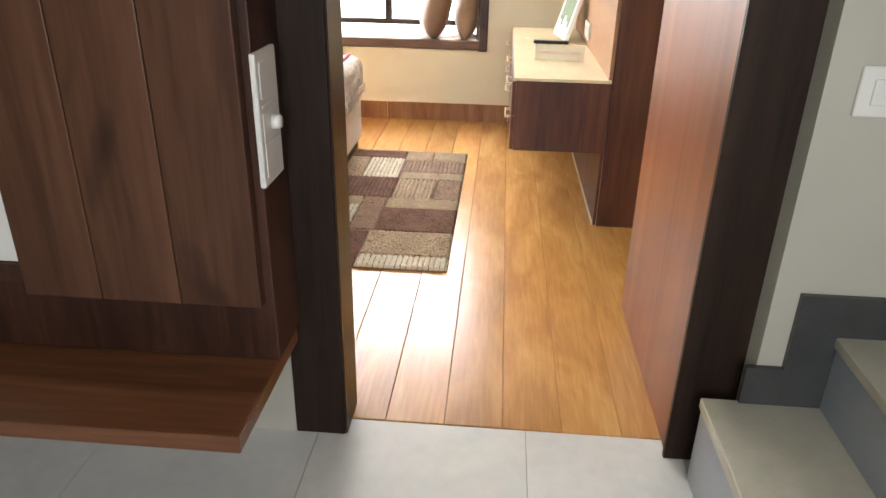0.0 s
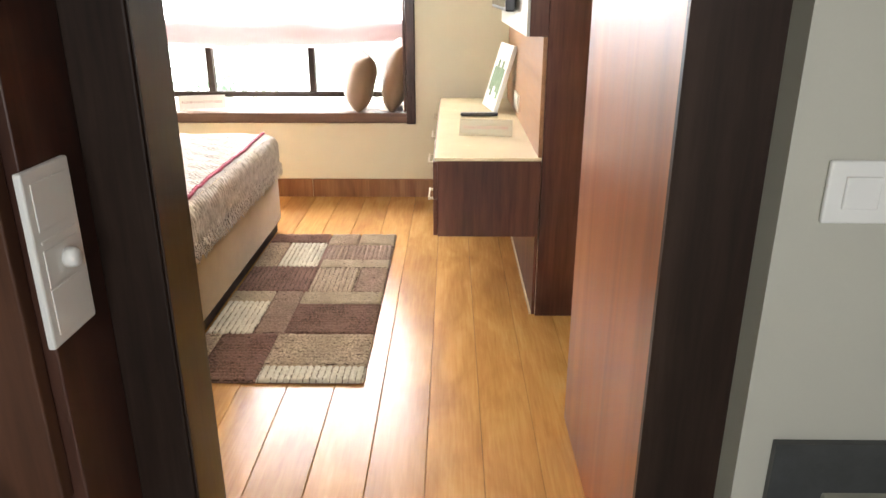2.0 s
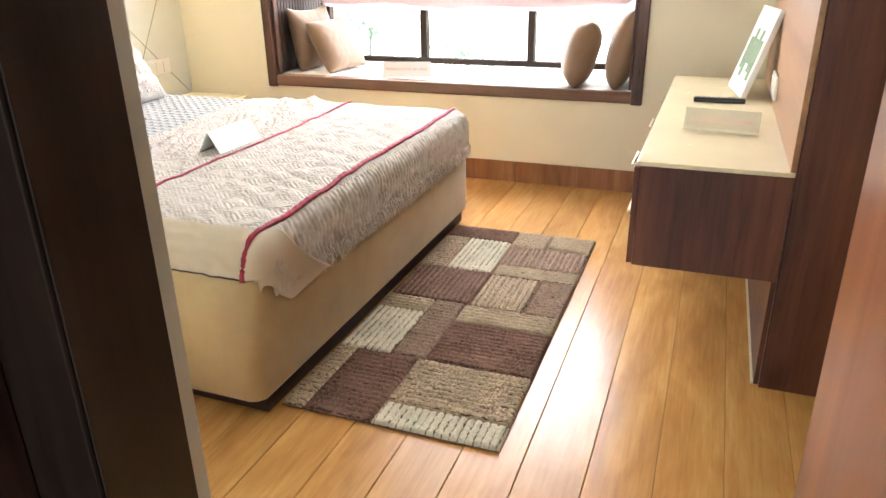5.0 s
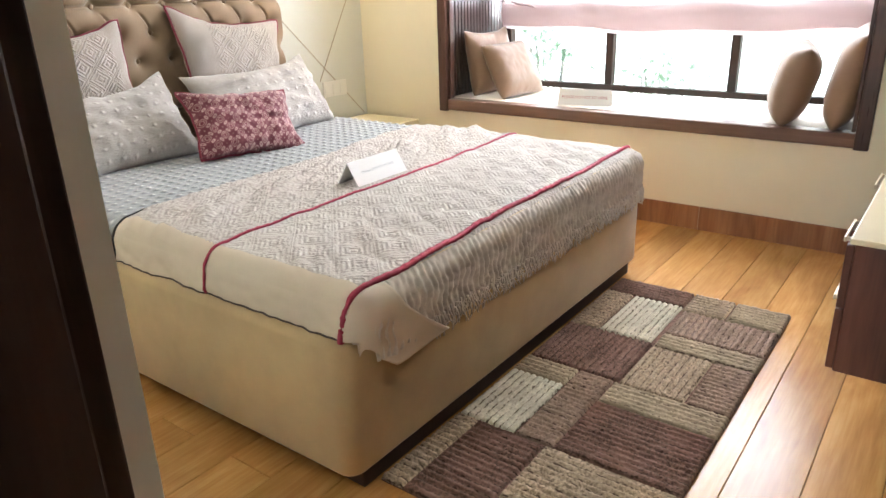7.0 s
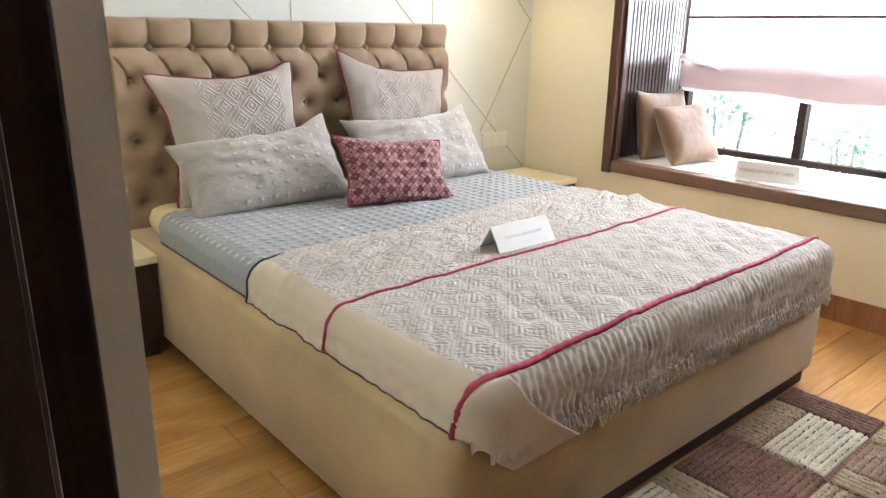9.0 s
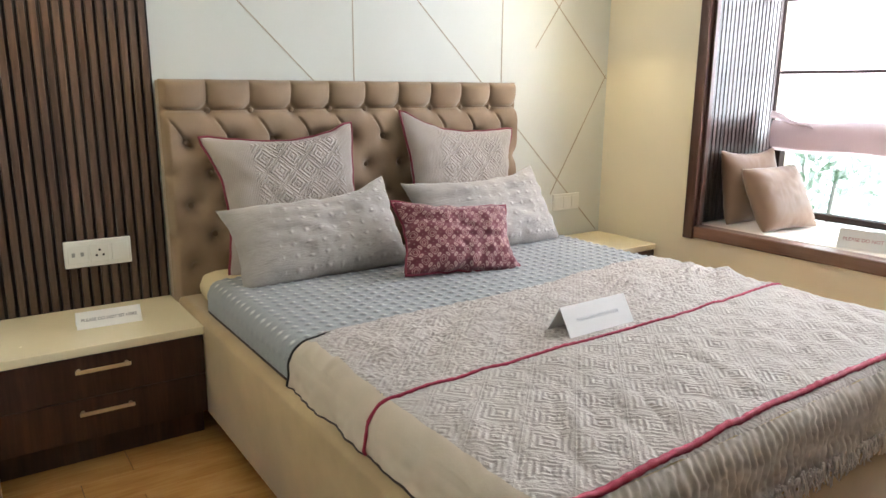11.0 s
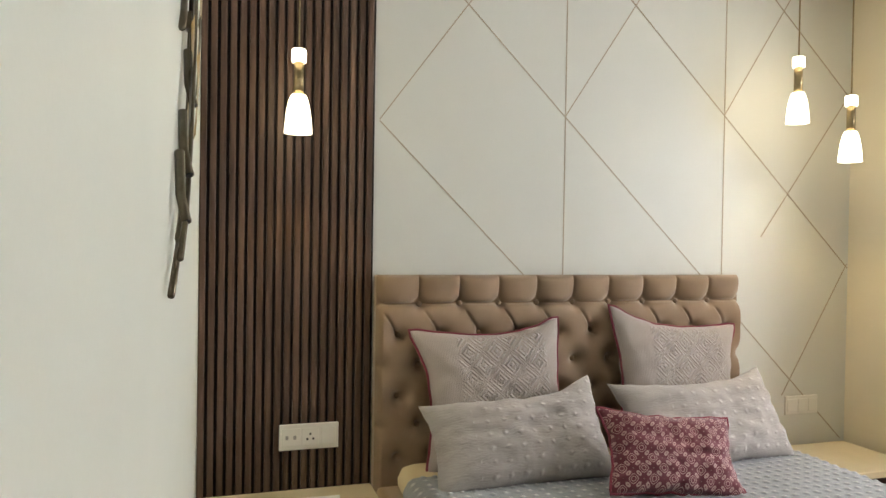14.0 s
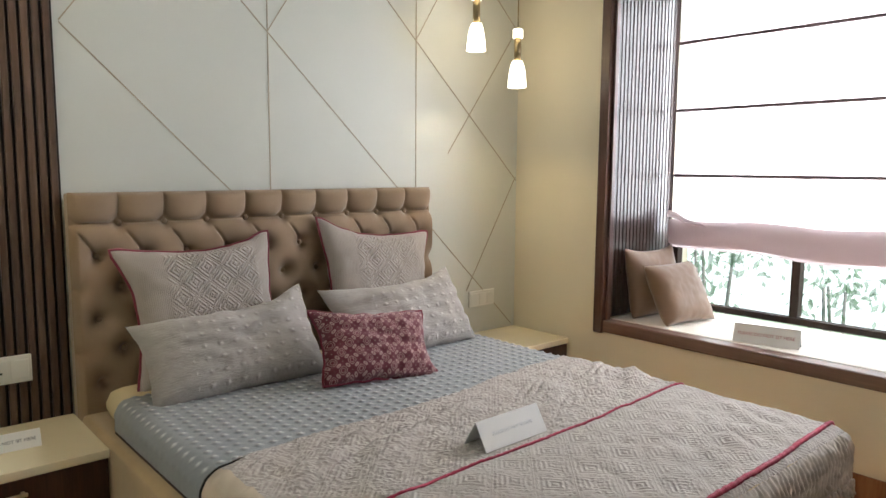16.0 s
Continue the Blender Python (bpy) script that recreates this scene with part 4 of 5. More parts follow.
TEXT = "PLEASE DO NOT SIT HERE"
tent_card(pose(0.30, -0.315, 0.4465, 0, 0, 88), 0.225, 0.058, TEXT, 0.0165, INK, 0.03, label="small white sign standing on the bedside cabinet")
tent_card(pose(1.635, 0.868, 0.600, 0, 0, 91), 0.285, 0.082, TEXT, 0.016, FAINT_INK, 0.05, label="white folded card standing on the bed")
tent_card(pose(1.59, 2.79, 0.589, 0, 0, 13), 0.31, 0.09, TEXT, 0.023, RED_INK, 0.035, label="white sign standing on the window bench")
tent_card(pose(3.49, 1.18, 0.7145, 0, 0, -8), 0.25, 0.075, TEXT, 0.018, RED_INK, 0.03, ACRYLIC, "clear acrylic sign standing on the floating cabinet")


# ---------------------------------------------------------------- bedside cabinets
def bar_handle(parent, x, y0, y1, z, out=0.028, mat_=CHAMPAGNE):
    h = part("handle", box(x + out - 0.006, x + out, y0, y1, z - 0.007, z + 0.007, 0.002), mat_, parent, "champagne bar handle")
    for y in (y0 + 0.012, y1 - 0.012):
        part("post", box(x, x + out - 0.004, y - 0.006, y + 0.006, z - 0.005, z + 0.005, 0.0015, seg=1), mat_, h)


def bedside(y0, y1, label, group, front=0.522):
    ob = thing("bedside_cabinet", label, "cabinet", (0.27, (y0 + y1) / 2, 0), group)
    f = front - 0.522
    part("plinth", box(0.032, 0.47 + f, y0 + 0.004, y1 - 0.012, 0, 0.095), DIM_WALNUT, ob)
    part("body", box(0.032, 0.494 + f, y0 + 0.002, y1 - 0.002, 0.095, 0.4115, 0.002), DIM_WALNUT, ob)
    part("top", box(0.032, 0.522 + f, y0, y1, 0.412, 0.4455, 0.004), CREAM_TOP, ob, "cream laminate top")
    yc = (y0 + y1) / 2
    for z0, z1 in ((0.10, 0.252), (0.256, 0.408)):
        d = part("drawer_front", box(0.4945 + f, 0.514 + f, y0 + 0.004, y1 - 0.004, z0, z1, 0.002), DIM_WALNUT, ob)
        bar_handle(d, 0.514 + f, yc - 0.09, yc + 0.09, (z0 + z1) / 2 + 0.03)
    return ob


bedside(-0.738, -0.026, "walnut bedside cabinet in a dimmed tone with cream top and two drawers", "bedside cabinets")
bedside(1.90, 2.59, "walnut bedside cabinet in a dimmed tone with cream top in the window corner", "bedside cabinets", 0.495)


# ---------------------------------------------------------------- pendant lamps
def pendant(x, y, z, label):
    ob = thing("pendant_lamp", label, "lamp", (x, y, z), "pendant lamps")
    part("shade", lathe([(0.053, 0.0), (0.051, 0.03), (0.045, 0.085), (0.036, 0.125), (0.027, 0.145)], (x, y, z), 28), LAMP_GLASS, ob, "lit opal glass shade", True)
    part("neck", lathe([(0.0195, 0.1455), (0.0195, 0.268)], (x, y, z), 24), AGED_BRASS, ob, "brass neck", True)
    part("cap", lathe([(0.027, 0.2685), (0.028, 0.275), (0.028, 0.312), (0.024, 0.318)], (x, y, z), 24), LAMP_GLASS, ob, "lit opal glass cap", True)
    part("rod", lathe([(0.0035, 0.3185), (0.0035, H - z - 0.02)], (x, y, z), 10), AGED_BRASS, ob)
    part("ceiling_rose", lathe([(0.045, H - z - 0.022), (0.045, H - z)], (x, y, z), 24), AGED_BRASS, ob)
    # the shade throws a cone of light downwards; its glass glows to the sides
    bulb = lamp("pendant_bulb", "SPOT", Matrix.Translation((x, y, z - 0.004)), PENDANT_W, (1.0, 0.77, 0.40), radius=0.03)
    bulb.data.spot_size, bulb.data.spot_blend = radians(108), 0.6
    lamp("pendant_glow", "POINT", Matrix.Translation((x, y, z + 0.22)), GLOW_W, (1.0, 0.77, 0.40), radius=0.06)


pendant(0.30, -0.380, 1.90, "lit pendant lamp with brass neck before the slatted panel")
pendant(0.28, 1.995, 2.094, "lit pendant lamp with brass neck, the higher of a pair")
pendant(0.37, 2.228, 1.909, "lit pendant lamp with brass neck, the lower of a pair")

# ---------------------------------------------------------------- wall sculpture and switch on the door wall
art = thing("wall_sculpture", "bronze bamboo-like metal wall sculpture on the white wall", "wall art", (1.4, -0.72, 1.9))
rng = random.Random(8)
# lower end x and z, bend, upper end z
STEMS = [(1.83, 1.41, 0.95, 2.62, 0.0085), (1.86, 1.47, 0.85, 2.55, 0.0075), (1.70, 1.50, 1.05, 2.7, 0.009), (1.60, 1.90, 0.35, 2.72, 0.010), (1.45, 2.0, 0.25, 2.65, 0.008), (1.30, 1.85, 0.3, 2.6, 0.009), (1.10, 1.80, 0.15, 2.68, 0.008)]
for i, (x0, z0, bend, top, r) in enumerate(STEMS):
    pts = [(x0 - bend * s ** 0.6, -0.731 + 0.003 * math.sin(2.4 * s + i) + (0.012 if i == 1 else 0), z0 + (top - z0) * s) for s in [k / 16 for k in range(17)]]
    part("stem", tube(pts, r, 8, radii=[0.72 * r * (1 - 0.35 * k / 16) for k in range(17)]), GOLD if i == 4 else STEEL, art, smooth=True)
for i in range(9):
    x0, z0 = 1.50 - 0.10 * i, 1.62 + 0.10 * (i % 5) + 0.03 * i
    part("leaf", sheet(10, 4, lambda u, v: (x0 - 0.05 * u + 0.05 * (v - 0.5) * math.sin(math.pi * u), -0.728 + 0.008 * math.sin(2 * u) + 0.008 * (v - 0.5), z0 + 0.24 * u + 0.02 * (v - 0.5))), GOLD if i % 2 else STEEL, art, "bronze leaf", True)
for x0, z0 in ((1.72, 1.53), (1.62, 1.62), (1.45, 1.78)):
    part("stub", tube([(x0 - 0.07, -0.730, z0 + 0.13), (x0 - 0.03, -0.726, z0 + 0.05), (x0, -0.714, z0)], 0.009, 10), STEEL, art, smooth=True)
    # black cap paints the shade inside the tube's mouth
    part("stub_end", tube([(x0 - 0.002, -0.716, z0 + 0.004), (x0 + 0.0006, -0.7135, z0 - 0.001)], 0.0075, 10), BLACK, art, "black cap for the shaded opening")
part("mount", box(1.2, 1.24, -0.745, -0.728, 2.0, 2.04), STEEL, art)

for x0, x1, z0, z1, label in ((2.30, 2.45, 0.905, 1.093, "white switch plate on the wall beside the door"), (2.14, 2.28, 0.85, 0.97, "small white socket plate beside the switches")):
    plate = thing("wall_switch", label, "switch", (x0, -0.73, z0))
    part("plate", box(x0, x1, -0.745, -0.733, z0, z1, 0.004), PLASTIC, plate)
    half = (x1 - x0 - 0.026) / 2
    for k in range(2):
        xa = x0 + 0.012 + k * (half + 0.002)
        part("rocker", box(xa, xa + half, -0.7335, -0.728, z0 + 0.016, z1 - 0.016, 0.003), GREY_PLASTIC if k and z1 < 1.05 else PLASTIC, plate)

# ---------------------------------------------------------------- floating cabinet and the wall over it
tv = thing("floating_cabinet", "floating walnut drawer cabinet with a cream top", "cabinet", (3.48, 1.55, 0.37))
part("body", box(3.268, 3.698, 0.692, 2.42, 0.370, 0.698, 0.002), WALNUT, tv)
part("top", box(3.256, 3.698, 0.690, 2.422, 0.6985, 0.7135, 0.003), CREAM_TOP, tv, "cream laminate top")
for k in range(3):
    for z0, z1 in ((0.374, 0.532), (0.536, 0.694)):
        y0 = 0.696 + k * 0.575
        d = part("drawer_front", box(3.250, 3.2675, y0, y0 + 0.571, z0, z1, 0.002), WALNUT, tv)
        h = part("handle", box(3.222, 3.229, y0 + 0.20, y0 + 0.37, (z0 + z1) / 2 + 0.02, (z0 + z1) / 2 + 0.034, 0.002), CHAMPAGNE, d)
        for y in (y0 + 0.21, y0 + 0.36):
            part("post", box(3.229, 3.2495, y - 0.005, y + 0.005, (z0 + z1) / 2 + 0.022, (z0 + z1) / 2 + 0.032), CHAMPAGNE, h)

clad = tagged(thing("wall_cladding", "walnut and light brown panels on the wall end", "wall panel", (3.7, 1.2, 0)), kind="structure")
part("end_panel", box(3.70, 4.25, 0.688, 0.703, 0, H, 0.002), WALNUT, clad)
part("back_panel", box(3.682, 3.699, 0.690, 2.43, 0.715, 1.19, 0.002), BACK_WOOD, clad, "light brown laminate back panel")
part("lower_panel", box(3.685, 3.699, 0.705, 2.60, 0, 0.3695, 0.001), WALNUT, clad)
upper = thing("tv_panel", "white wall panel box with walnut end above the cabinet", "wall panel", (3.66, 1.4, 1.19))
part("front", box(3.615, 3.627, 0.690, 2.15, 1.192, 2.55, 0.002), PANEL_WHITE, upper)
part("end", box(3.6275, 3.699, 0.686, 0.702, 1.192, 2.55, 0.001), WALNUT, upper)
part("core", box(3.6275, 3.699, 0.7025, 2.148, 1.194, 2.545), WALNUT, upper)
screen = thing("television", "black flat television mounted on the white panel", "television", (3.58, 1.5, 1.27))
part("casing", box(3.555, 3.598, 1.02, 2.08, 1.275, 1.88, 0.006), BLACK, screen)
part("screen", box(3.5535, 3.5555, 1.035, 2.065, 1.292, 1.865), SCREEN, screen)
part("bracket", box(3.598, 3.615, 1.4, 1.7, 1.45, 1.7), BLACK, screen)
socket_w = thing("wall_socket", "white socket plate low on the light brown panel", "socket", (3.68, 1.7, 0.74))
part("plate", box(3.672, 3.682, 1.58, 1.80, 0.755, 0.845, 0.003), PLASTIC, socket_w)
for k in range(2):
    part("module", box(3.669, 3.6725, 1.595 + 0.1 * k, 1.685 + 0.1 * k, 0.77, 0.83, 0.002, seg=1), PLASTIC, socket_w)

canvas = thing("picture", "white canvas picture with green print leaning on the panel", "picture")
part("canvas", box(-0.012, 0.012, -0.16, 0.16, 0, 0.375, 0.003), PAPER, canvas)
for k in range(5):
    part("print", box(-0.0128, -0.0118, -0.13 + 0.05 * k, -0.085 + 0.05 * k, 0.07 + 0.03 * (k % 3), 0.24 + 0.04 * (k % 2)), LEAF, canvas, "green printed leaf")
canvas.matrix_basis = Matrix.Translation((3.545, 1.97, 0.7175)) @ pose(0, 0, 0, 0, 17, 9)
remote = thing("remote_control", "black remote control lying on the cream top", "remote control", (3.48, 1.73, 0.714))
part("body", box(3.375, 3.58, 1.708, 1.752, 0.7145, 0.733, 0.006), BLACK, remote)
for k in range(8):
    part("key", box(3.40 + 0.02 * k, 3.411 + 0.02 * k, 1.722, 1.738, 0.7325, 0.7345, 0.0008, seg=1), GREY_PLASTIC, remote)

# ---------------------------------------------------------------- rug


def yarn(name, col, speckle):
    """Tufted yarn in rows; the furrows' shade is darkened into the colour between them."""
    made = {}
    for way in "xy":
        n = Net(name + " in rows along " + way)
        v = n.node("SeparateXYZ", Vector=n.coords((1, 1, 1))).outputs
        wob = n.m("MULTIPLY", n.m("SUBTRACT", n.noise(n.coords(), 45.0, 2.0), 0.5), 0.012)
        rib = n.m("ABSOLUTE", n.m("SINE", n.m("MULTIPLY", n.m("ADD", v[1] if way == "x" else v[0], wob), math.pi / 0.024)))
        gap = n.m("MULTIPLY", n.ramp(rib, [(0.12, (1, 1, 1)), (0.42, (0, 0, 0))]), n.ramp(n.noise(n.coords(), 60.0, 2.0), [(0.38, (0, 0, 0)), (0.55, (1, 1, 1))]))
        tone = n.ramp(n.noise(n.coords(), 110.0, 4.0, 0.7), [(0.35, shade(col, 1 - speckle)), (0.65, shade(col, 1 + speckle))])
        big = n.noise(n.coords(), 9.0)
        tone = n.mix(n.m("MULTIPLY", n.ramp(big, [(0.38, (0, 0, 0)), (0.62, (1, 1, 1))]), 0.6), tone, shade(col, 1.6 if col[0] < 0.3 else 0.72))
        c = n.mix(n.m("MULTIPLY", gap, 0.95), tone, (0.05, 0.026, 0.017))
        made[way] = n.set(Base_Color=c, Roughness=0.95, Specular_IOR_Level=0.2, Normal=n.bump(n.noise(n.coords(), 420.0, 3.0), 0.6, 0.003))
    return made


CREAM_Y = yarn("cream tufted yarn", (0.62, 0.56, 0.43), 0.18)
BEIGE_Y = yarn("beige tufted yarn", (0.42, 0.33, 0.225), 0.28)
TAUPE_Y = yarn("taupe tufted yarn", (0.30, 0.205, 0.15), 0.4)
BROWN_Y = yarn("dark brown tufted yarn", (0.15, 0.085, 0.062), 0.6)
MELANGE_Y = yarn("speckled tan tufted yarn", (0.40, 0.30, 0.205), 0.6)
rug = thing("rug", "patchwork rug of cream, tan and dark brown tufted squares", "rug", (2.65, 0.92, 0))
part("backing", box(2.298, 3.007, 0.093, 1.747, 0.002, 0.008), BROWN_Y["x"], rug)
# x0, x1, y0, y1, yarn, rib direction
CELLS = [(2.295, 2.375, 0.09, 0.47, MELANGE_Y, "x"), (2.375, 2.605, 0.09, 0.47, BROWN_Y, "x"), (2.605, 3.01, 0.09, 0.205, CREAM_Y, "y"), (2.605, 3.01, 0.205, 0.47, MELANGE_Y, "x"),
         (2.295, 2.50, 0.47, 0.80, CREAM_Y, "y"), (2.295, 2.50, 0.80, 0.915, BEIGE_Y, "x"), (2.50, 2.628, 0.47, 0.915, TAUPE_Y, "x"), (2.628, 3.01, 0.47, 0.775, BROWN_Y, "x"), (2.628, 3.01, 0.775, 0.905, BEIGE_Y, "x"),
         (2.295, 2.642, 0.915, 1.235, BROWN_Y, "y"), (2.642, 2.865, 0.905, 1.215, MELANGE_Y, "y"), (2.865, 3.01, 0.905, 1.215, TAUPE_Y, "x"),
         (2.295, 2.42, 1.235, 1.60, MELANGE_Y, "x"), (2.42, 2.63, 1.235, 1.60, CREAM_Y, "y"), (2.642, 3.01, 1.215, 1.335, BEIGE_Y, "x"), (2.642, 3.01, 1.335, 1.565, TAUPE_Y, "y"),
         (2.295, 2.63, 1.60, 1.75, BROWN_Y, "x"), (2.63, 2.80, 1.565, 1.75, MELANGE_Y, "x"), (2.80, 3.01, 1.565, 1.75, BEIGE_Y, "x")]
for x0, x1, y0, y1, wool, way in CELLS:
    nx, ny = int((x1 - x0) / 0.006) + 2, int((y1 - y0) / 0.006) + 2

    def tuft(u, v):
        x, y = x0 + 0.002 + (x1 - x0 - 0.004) * u, y0 + 0.002 + (y1 - y0 - 0.004) * v
        rib = abs(math.sin(math.pi * ((y if way == "x" else x) + 0.003 * noise.noise(Vector((x * 40, y * 40, 0)))) / 0.024)) ** 0.5
        knot = noise.noise(Vector((x * 130, y * 130, 1.0)))
        rim = min(1.0, min(u, 1 - u) * (x1 - x0) / 0.006, min(v, 1 - v) * (y1 - y0) / 0.006)
        return (x, y, 0.006 + rim * (0.002 + 0.013 * rib + 0.005 * knot))

    part("patch", sheet(nx, ny, tuft), wool[way], rug, smooth=True)

# ---------------------------------------------------------------- hall: wood panelled unit, shelf, switches, stairs
unit = tagged(thing("hall_panelling", "dark wood panelled wall unit beside the door", "wall panel", (2.2, -1.07, 0.37)), kind="structure")
part("carcass", box(0.42, 2.692, -1.165, -0.981, 0.372, 2.9, 0.003), DIM_WALNUT, unit)
for x0, x1 in ((2.103, 2.290), (2.292, 2.480), (2.482, 2.671)):
    part("board", box(x0, x1, -1.20, -1.166, 0.535, 2.9, 0.003), BOARD_WOOD, unit, "knotty brown board")
part("rail", box(0.42, 2.098, -1.185, -1.166, 0.56, 0.61, 0.003), DIM_WALNUT, unit)
part("white_panel", box(0.42, 2.094, -1.178, -1.166, 0.612, 2.2), PLASTIC, unit, "white glossy panel")
shelf = thing("hall_shelf", "thick chestnut wooden shelf under the panelling", "shelf", (1.5, -1.2, 0.31))
part("board", box(0.42, 2.688, -1.45, -1.0, 0.325, 0.368, 0.003), SHELF_WOOD, shelf)
for x in (0.6, 1.5, 2.4):
    part("bracket", box(x, x + 0.03, -1.38, -0.98, 0.28, 0.3245, 0.003), STEEL, shelf)

sw = thing("switch_plate", "tall white switch plate with a fan dial on the panelling", "switch", (2.694, -1.12, 0.82))
part("plate", box(2.693, 2.706, -1.19, -1.055, 0.826, 1.11, 0.004), PLASTIC, sw)
for z0, z1 in ((0.845, 0.92), (0.995, 1.0), (1.015, 1.09)):
    part("rocker", box(2.706, 2.708, -1.172, -1.074, z0, z1, 0.001), PLASTIC, sw)
dial = part("dial_base", box(2.706, 2.708, -1.172, -1.074, 0.925, 0.985, 0.001), PLASTIC, sw)
bm = lathe([(0.017, 0), (0.016, 0.014), (0.012, 0.019)], (0, 0, 0), 20)
bm.transform(Matrix.Translation((2.708, -1.112, 0.955)) @ pose(0, 0, 0, 0, 90))
part("fan_dial", bm, PLASTIC, dial, smooth=True)

sw2 = thing("stair_switch", "square white light switch on the stair wall", "switch", (3.98, -1.055, 1.05))
part("plate", box(3.928, 4.04, -1.066, -1.0555, 1.0, 1.105, 0.004), PLASTIC, sw2)
part("rocker", box(3.955, 4.013, -1.072, -1.0655, 1.025, 1.08, 0.003), PLASTIC, sw2)

stairs = tagged(thing("stairs", "stone staircase with grey treads and blue-grey risers", "stairs", (4.5, -1.6, 0)), kind="structure")
part("core", prism([(3.76, 0.001), (3.76, 0.22)] + [p for k in range(7) for p in ((4.035 + 0.28 * k, 0.22 + 0.206 * k), (4.035 + 0.28 * k, 0.22 + 0.206 * (k + 1)))] + [(6.1, 1.66), (6.1, 0.001)], -2.05, -1.056, "y"), RISER, stairs)
for k in range(8):
    x0, z = 3.744 + 0.28 * k, 0.265 + 0.206 * k
    part("tread", box(x0, x0 + 0.30, -2.07, -1.0565, z - 0.03, z, 0.004), TREAD, stairs)
    part("riser", box(x0 + 0.008, x0 + 0.018, -2.06, -1.0565, 0.001 if k == 0 else z - 0.206, z - 0.0305), RISER, stairs)
for k in range(8):
    x0, x1 = (3.835 if k == 0 else 3.923 + 0.28 * (k - 1)), 3.923 + 0.28 * k
    part("skirting", box(x0, x1, -1.071, -1.0555, 0.2565 + 0.206 * max(k - 1, 0) if k else 0.2565, 0.372 + 0.206 * k), SKIRT_STONE, stairs, "charcoal stepped stone skirting")

# ---------------------------------------------------------------- outside the window
fixed("ground", box(-120, 120, 3.7, 300, -3.4, -3.2), GRASS, "pale sunlit lawn outside the window", "ground")
fixed("backdrop", box(-60, 64, 22.0, 22.1, -3.2, 14), GLOW_SHEET, "glowing white backdrop beyond the garden", "backdrop")
rng = random.Random(11)


def shrub(x, y, height, spread, label, trunk=True):
    ob = thing("garden_tree", label, "tree", (x, y, -3.2), "garden trees")
    if trunk:
        for k in range(3):
            a = rng.random() * 6.28
            pts = [(x + 0.3 * spread * s * math.cos(a) + 0.03 * math.sin(4 * s + k), y + 0.3 * spread * s * math.sin(a), -3.2 + height * 0.85 * s) for s in [i / 6 for i in range(7)]]
            part("trunk", tube(pts, 0.05, 7, radii=[0.055 - 0.006 * i for i in range(7)]), BARK, ob, smooth=True)
    bm = bmesh.new()
    for i in range(190):
        d = Vector((rng.gauss(0, 0.4), rng.gauss(0, 0.4), rng.gauss(0, 0.33)))
        c = Vector((x, y, -3.2 + height * 0.85)) + Vector((d.x * spread, d.y * spread, d.z * spread * 0.9))
        m = Euler((rng.random() * 6, rng.random() * 6, rng.random() * 6)).to_matrix()
        s = 0.05 + 0.055 * rng.random()
        vs = [bm.verts.new(c + m @ Vector(p)) for p in ((-s, 0, 0), (0, 0.45 * s, 0.1 * s), (s, 0, 0), (0, -0.45 * s, 0.1 * s))]
        bm.faces.new(vs)
    part("crown", bm, LEAF, ob, "green leaves")


for x, y, h, s in ((-1.6, 8.4, 4.2, 1.0), (-4.4, 11.0, 4.4, 1.3), (-0.4, 9.6, 3.6, 0.9), (-2.6, 9.4, 3.0, 0.9), (-7.5, 13.0, 4.4, 1.6), (2.4, 13.0, 3.8, 1.1)):
    shrub(x, y, h, s, "small leafy garden tree with several stems")

# ---------------------------------------------------------------- floors: planks and stone tiles
floor = fixed("floor", box(-0.15, 4.75, -0.905, 2.85, -0.12, -0.006), GROOVE, "honey oak plank floor of the bedroom", "floor")
WIDTH, PL = 0.1745, 2.43
meshes = {}


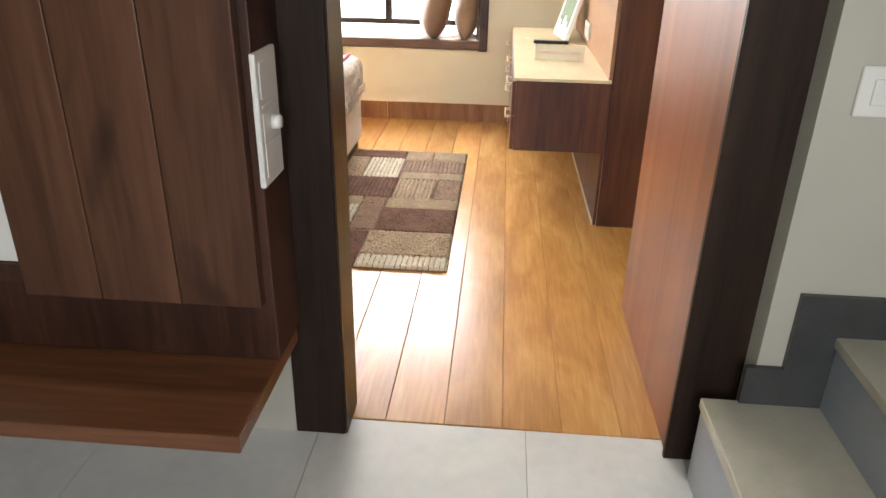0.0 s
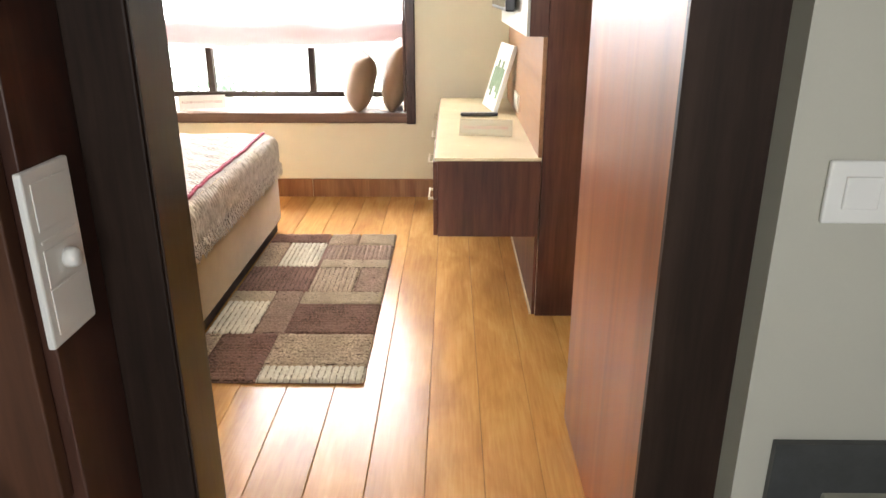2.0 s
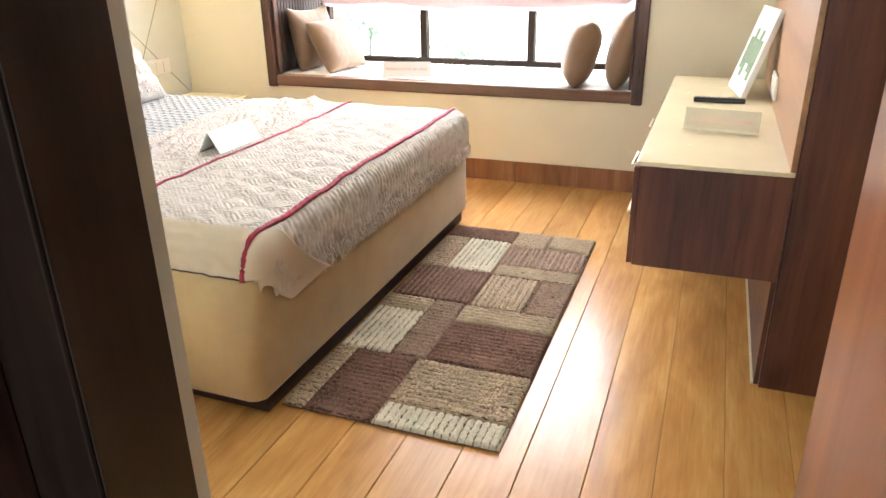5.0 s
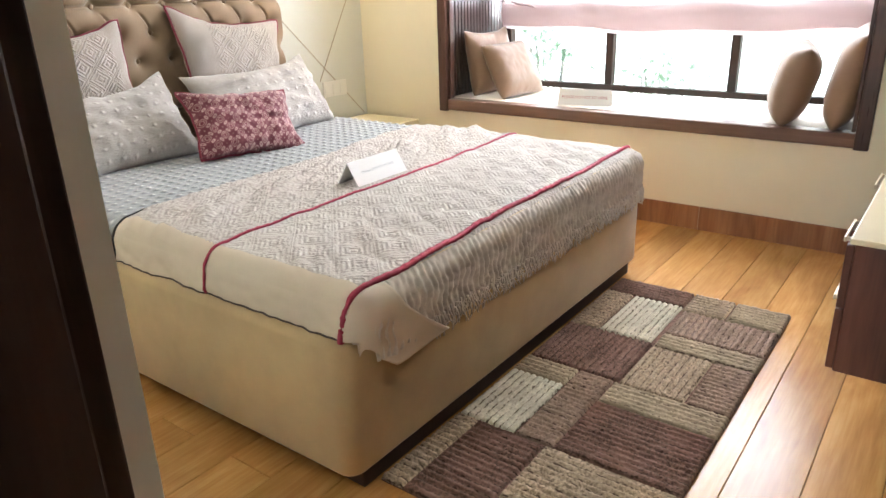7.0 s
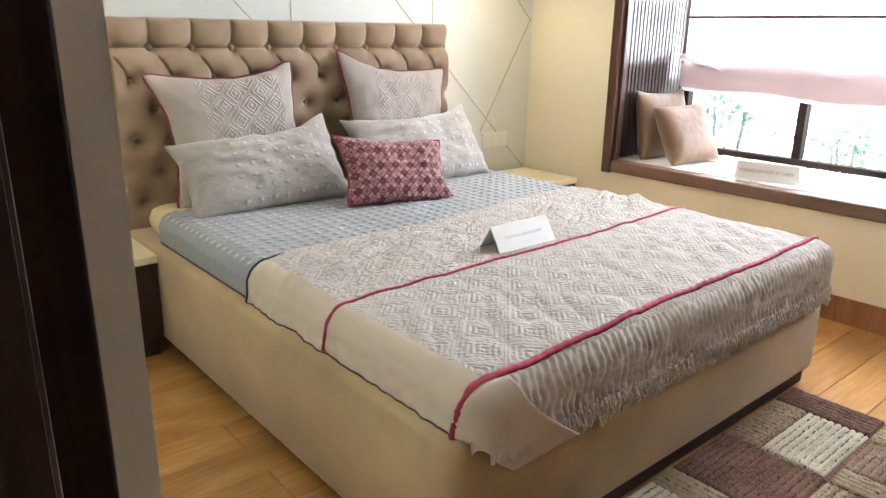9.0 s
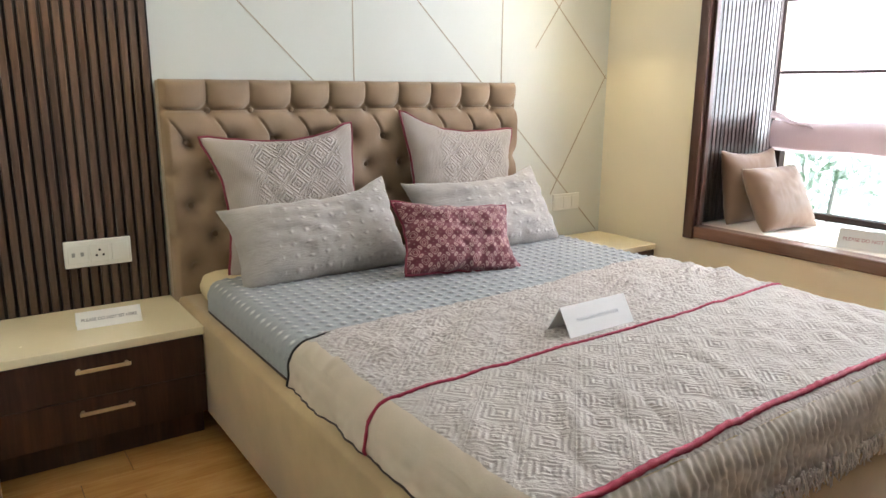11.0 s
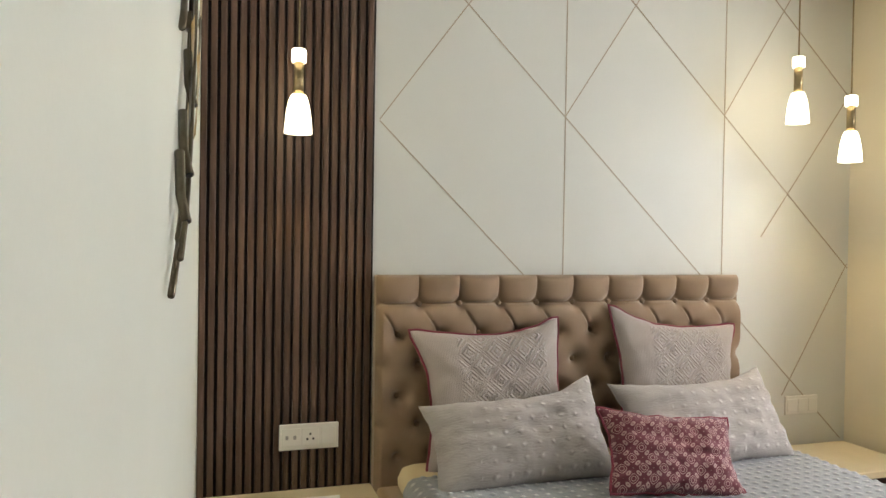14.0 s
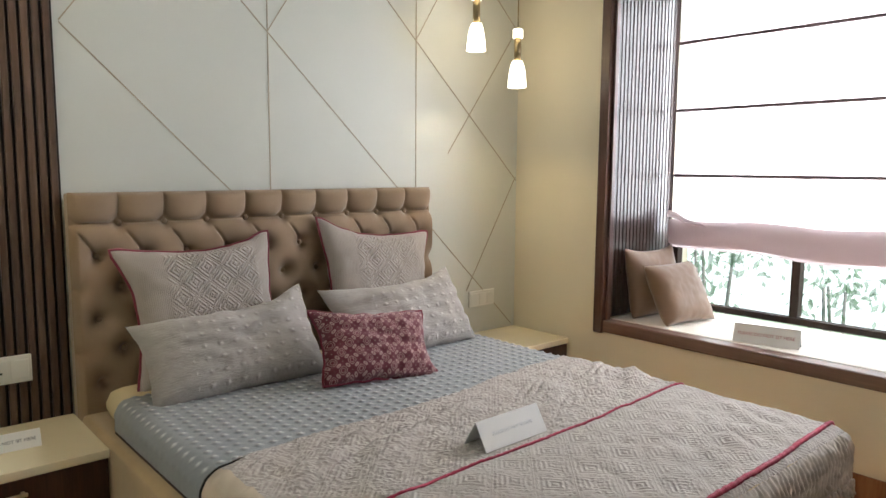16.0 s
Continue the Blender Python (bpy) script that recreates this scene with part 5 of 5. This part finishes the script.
def plank(name, x0, x1, y0, y1, z1, material, parent, bevel=0.002, depth=0.006):
    key = (round(x1 - x0, 3), round(y1 - y0, 3), material.name)
    if key not in meshes:
        w, l = x1 - x0, y1 - y0
        bm = bmesh.new()
        outer = [bm.verts.new(p) for p in ((0, 0, -depth), (w, 0, -depth), (w, l, -depth), (0, l, -depth))]
        mid = [bm.verts.new(p) for p in ((0, 0, -bevel), (w, 0, -bevel), (w, l, -bevel), (0, l, -bevel))]
        top = [bm.verts.new(p) for p in ((bevel, bevel, 0), (w - bevel, bevel, 0), (w - bevel, l - bevel, 0), (bevel, l - bevel, 0))]
        for a, b in ((outer, mid), (mid, top)):
            for i in range(4):
                bm.faces.new((a[i], a[(i + 1) % 4], b[(i + 1) % 4], b[i]))
        bm.faces.new(top)
        me = bpy.data.meshes.new(name)
        bm.to_mesh(me)
        bm.free()
        me.materials.append(material)
        meshes[key] = me
    ob = new(name, meshes[key])
    ob.parent = parent
    ob.location = (x0, y0, z1)
    return ob


rng = random.Random(2)
k = -16
while True:
    x0 = 2.729 + k * WIDTH
    if x0 > 4.58:
        break
    y = -0.903 - PL + rng.choice((0.24, 0.40, 0.57, 0.72, 0.83)) if x0 < 2.2 else -0.903
    while y < 2.63:
        long = PL if x0 < 2.2 else 3.6
        y0, y1 = max(y, -0.903), min(y + long, 2.63)
        if x0 + WIDTH > 0.0 and y1 - y0 > 0.02:
            plank("plank", max(x0, 0) + 0.0006, min(x0 + WIDTH, 4.6) - 0.0006, y0 + 0.001, y1 - 0.001, 0.0, FLOOR_WOOD, floor)
        y += long
    k += 1

hall_floor = fixed("hall_floor", box(0.3, 6.3, -4.5, -0.905, -0.12, -0.004), GROUT, "pale grey stone tiled hall floor", "floor")
for i in range(10):
    for j in range(6):
        x0, y1 = 0.62 + 0.6 * i - 0.3, -0.906 - 0.6 * j
        plank("tile", x0 + 0.001, min(x0 + 0.599, 6.3), max(y1 - 0.599, -4.5), y1 - 0.0005, 0.0, MARBLE, hall_floor, 0.001, 0.004)
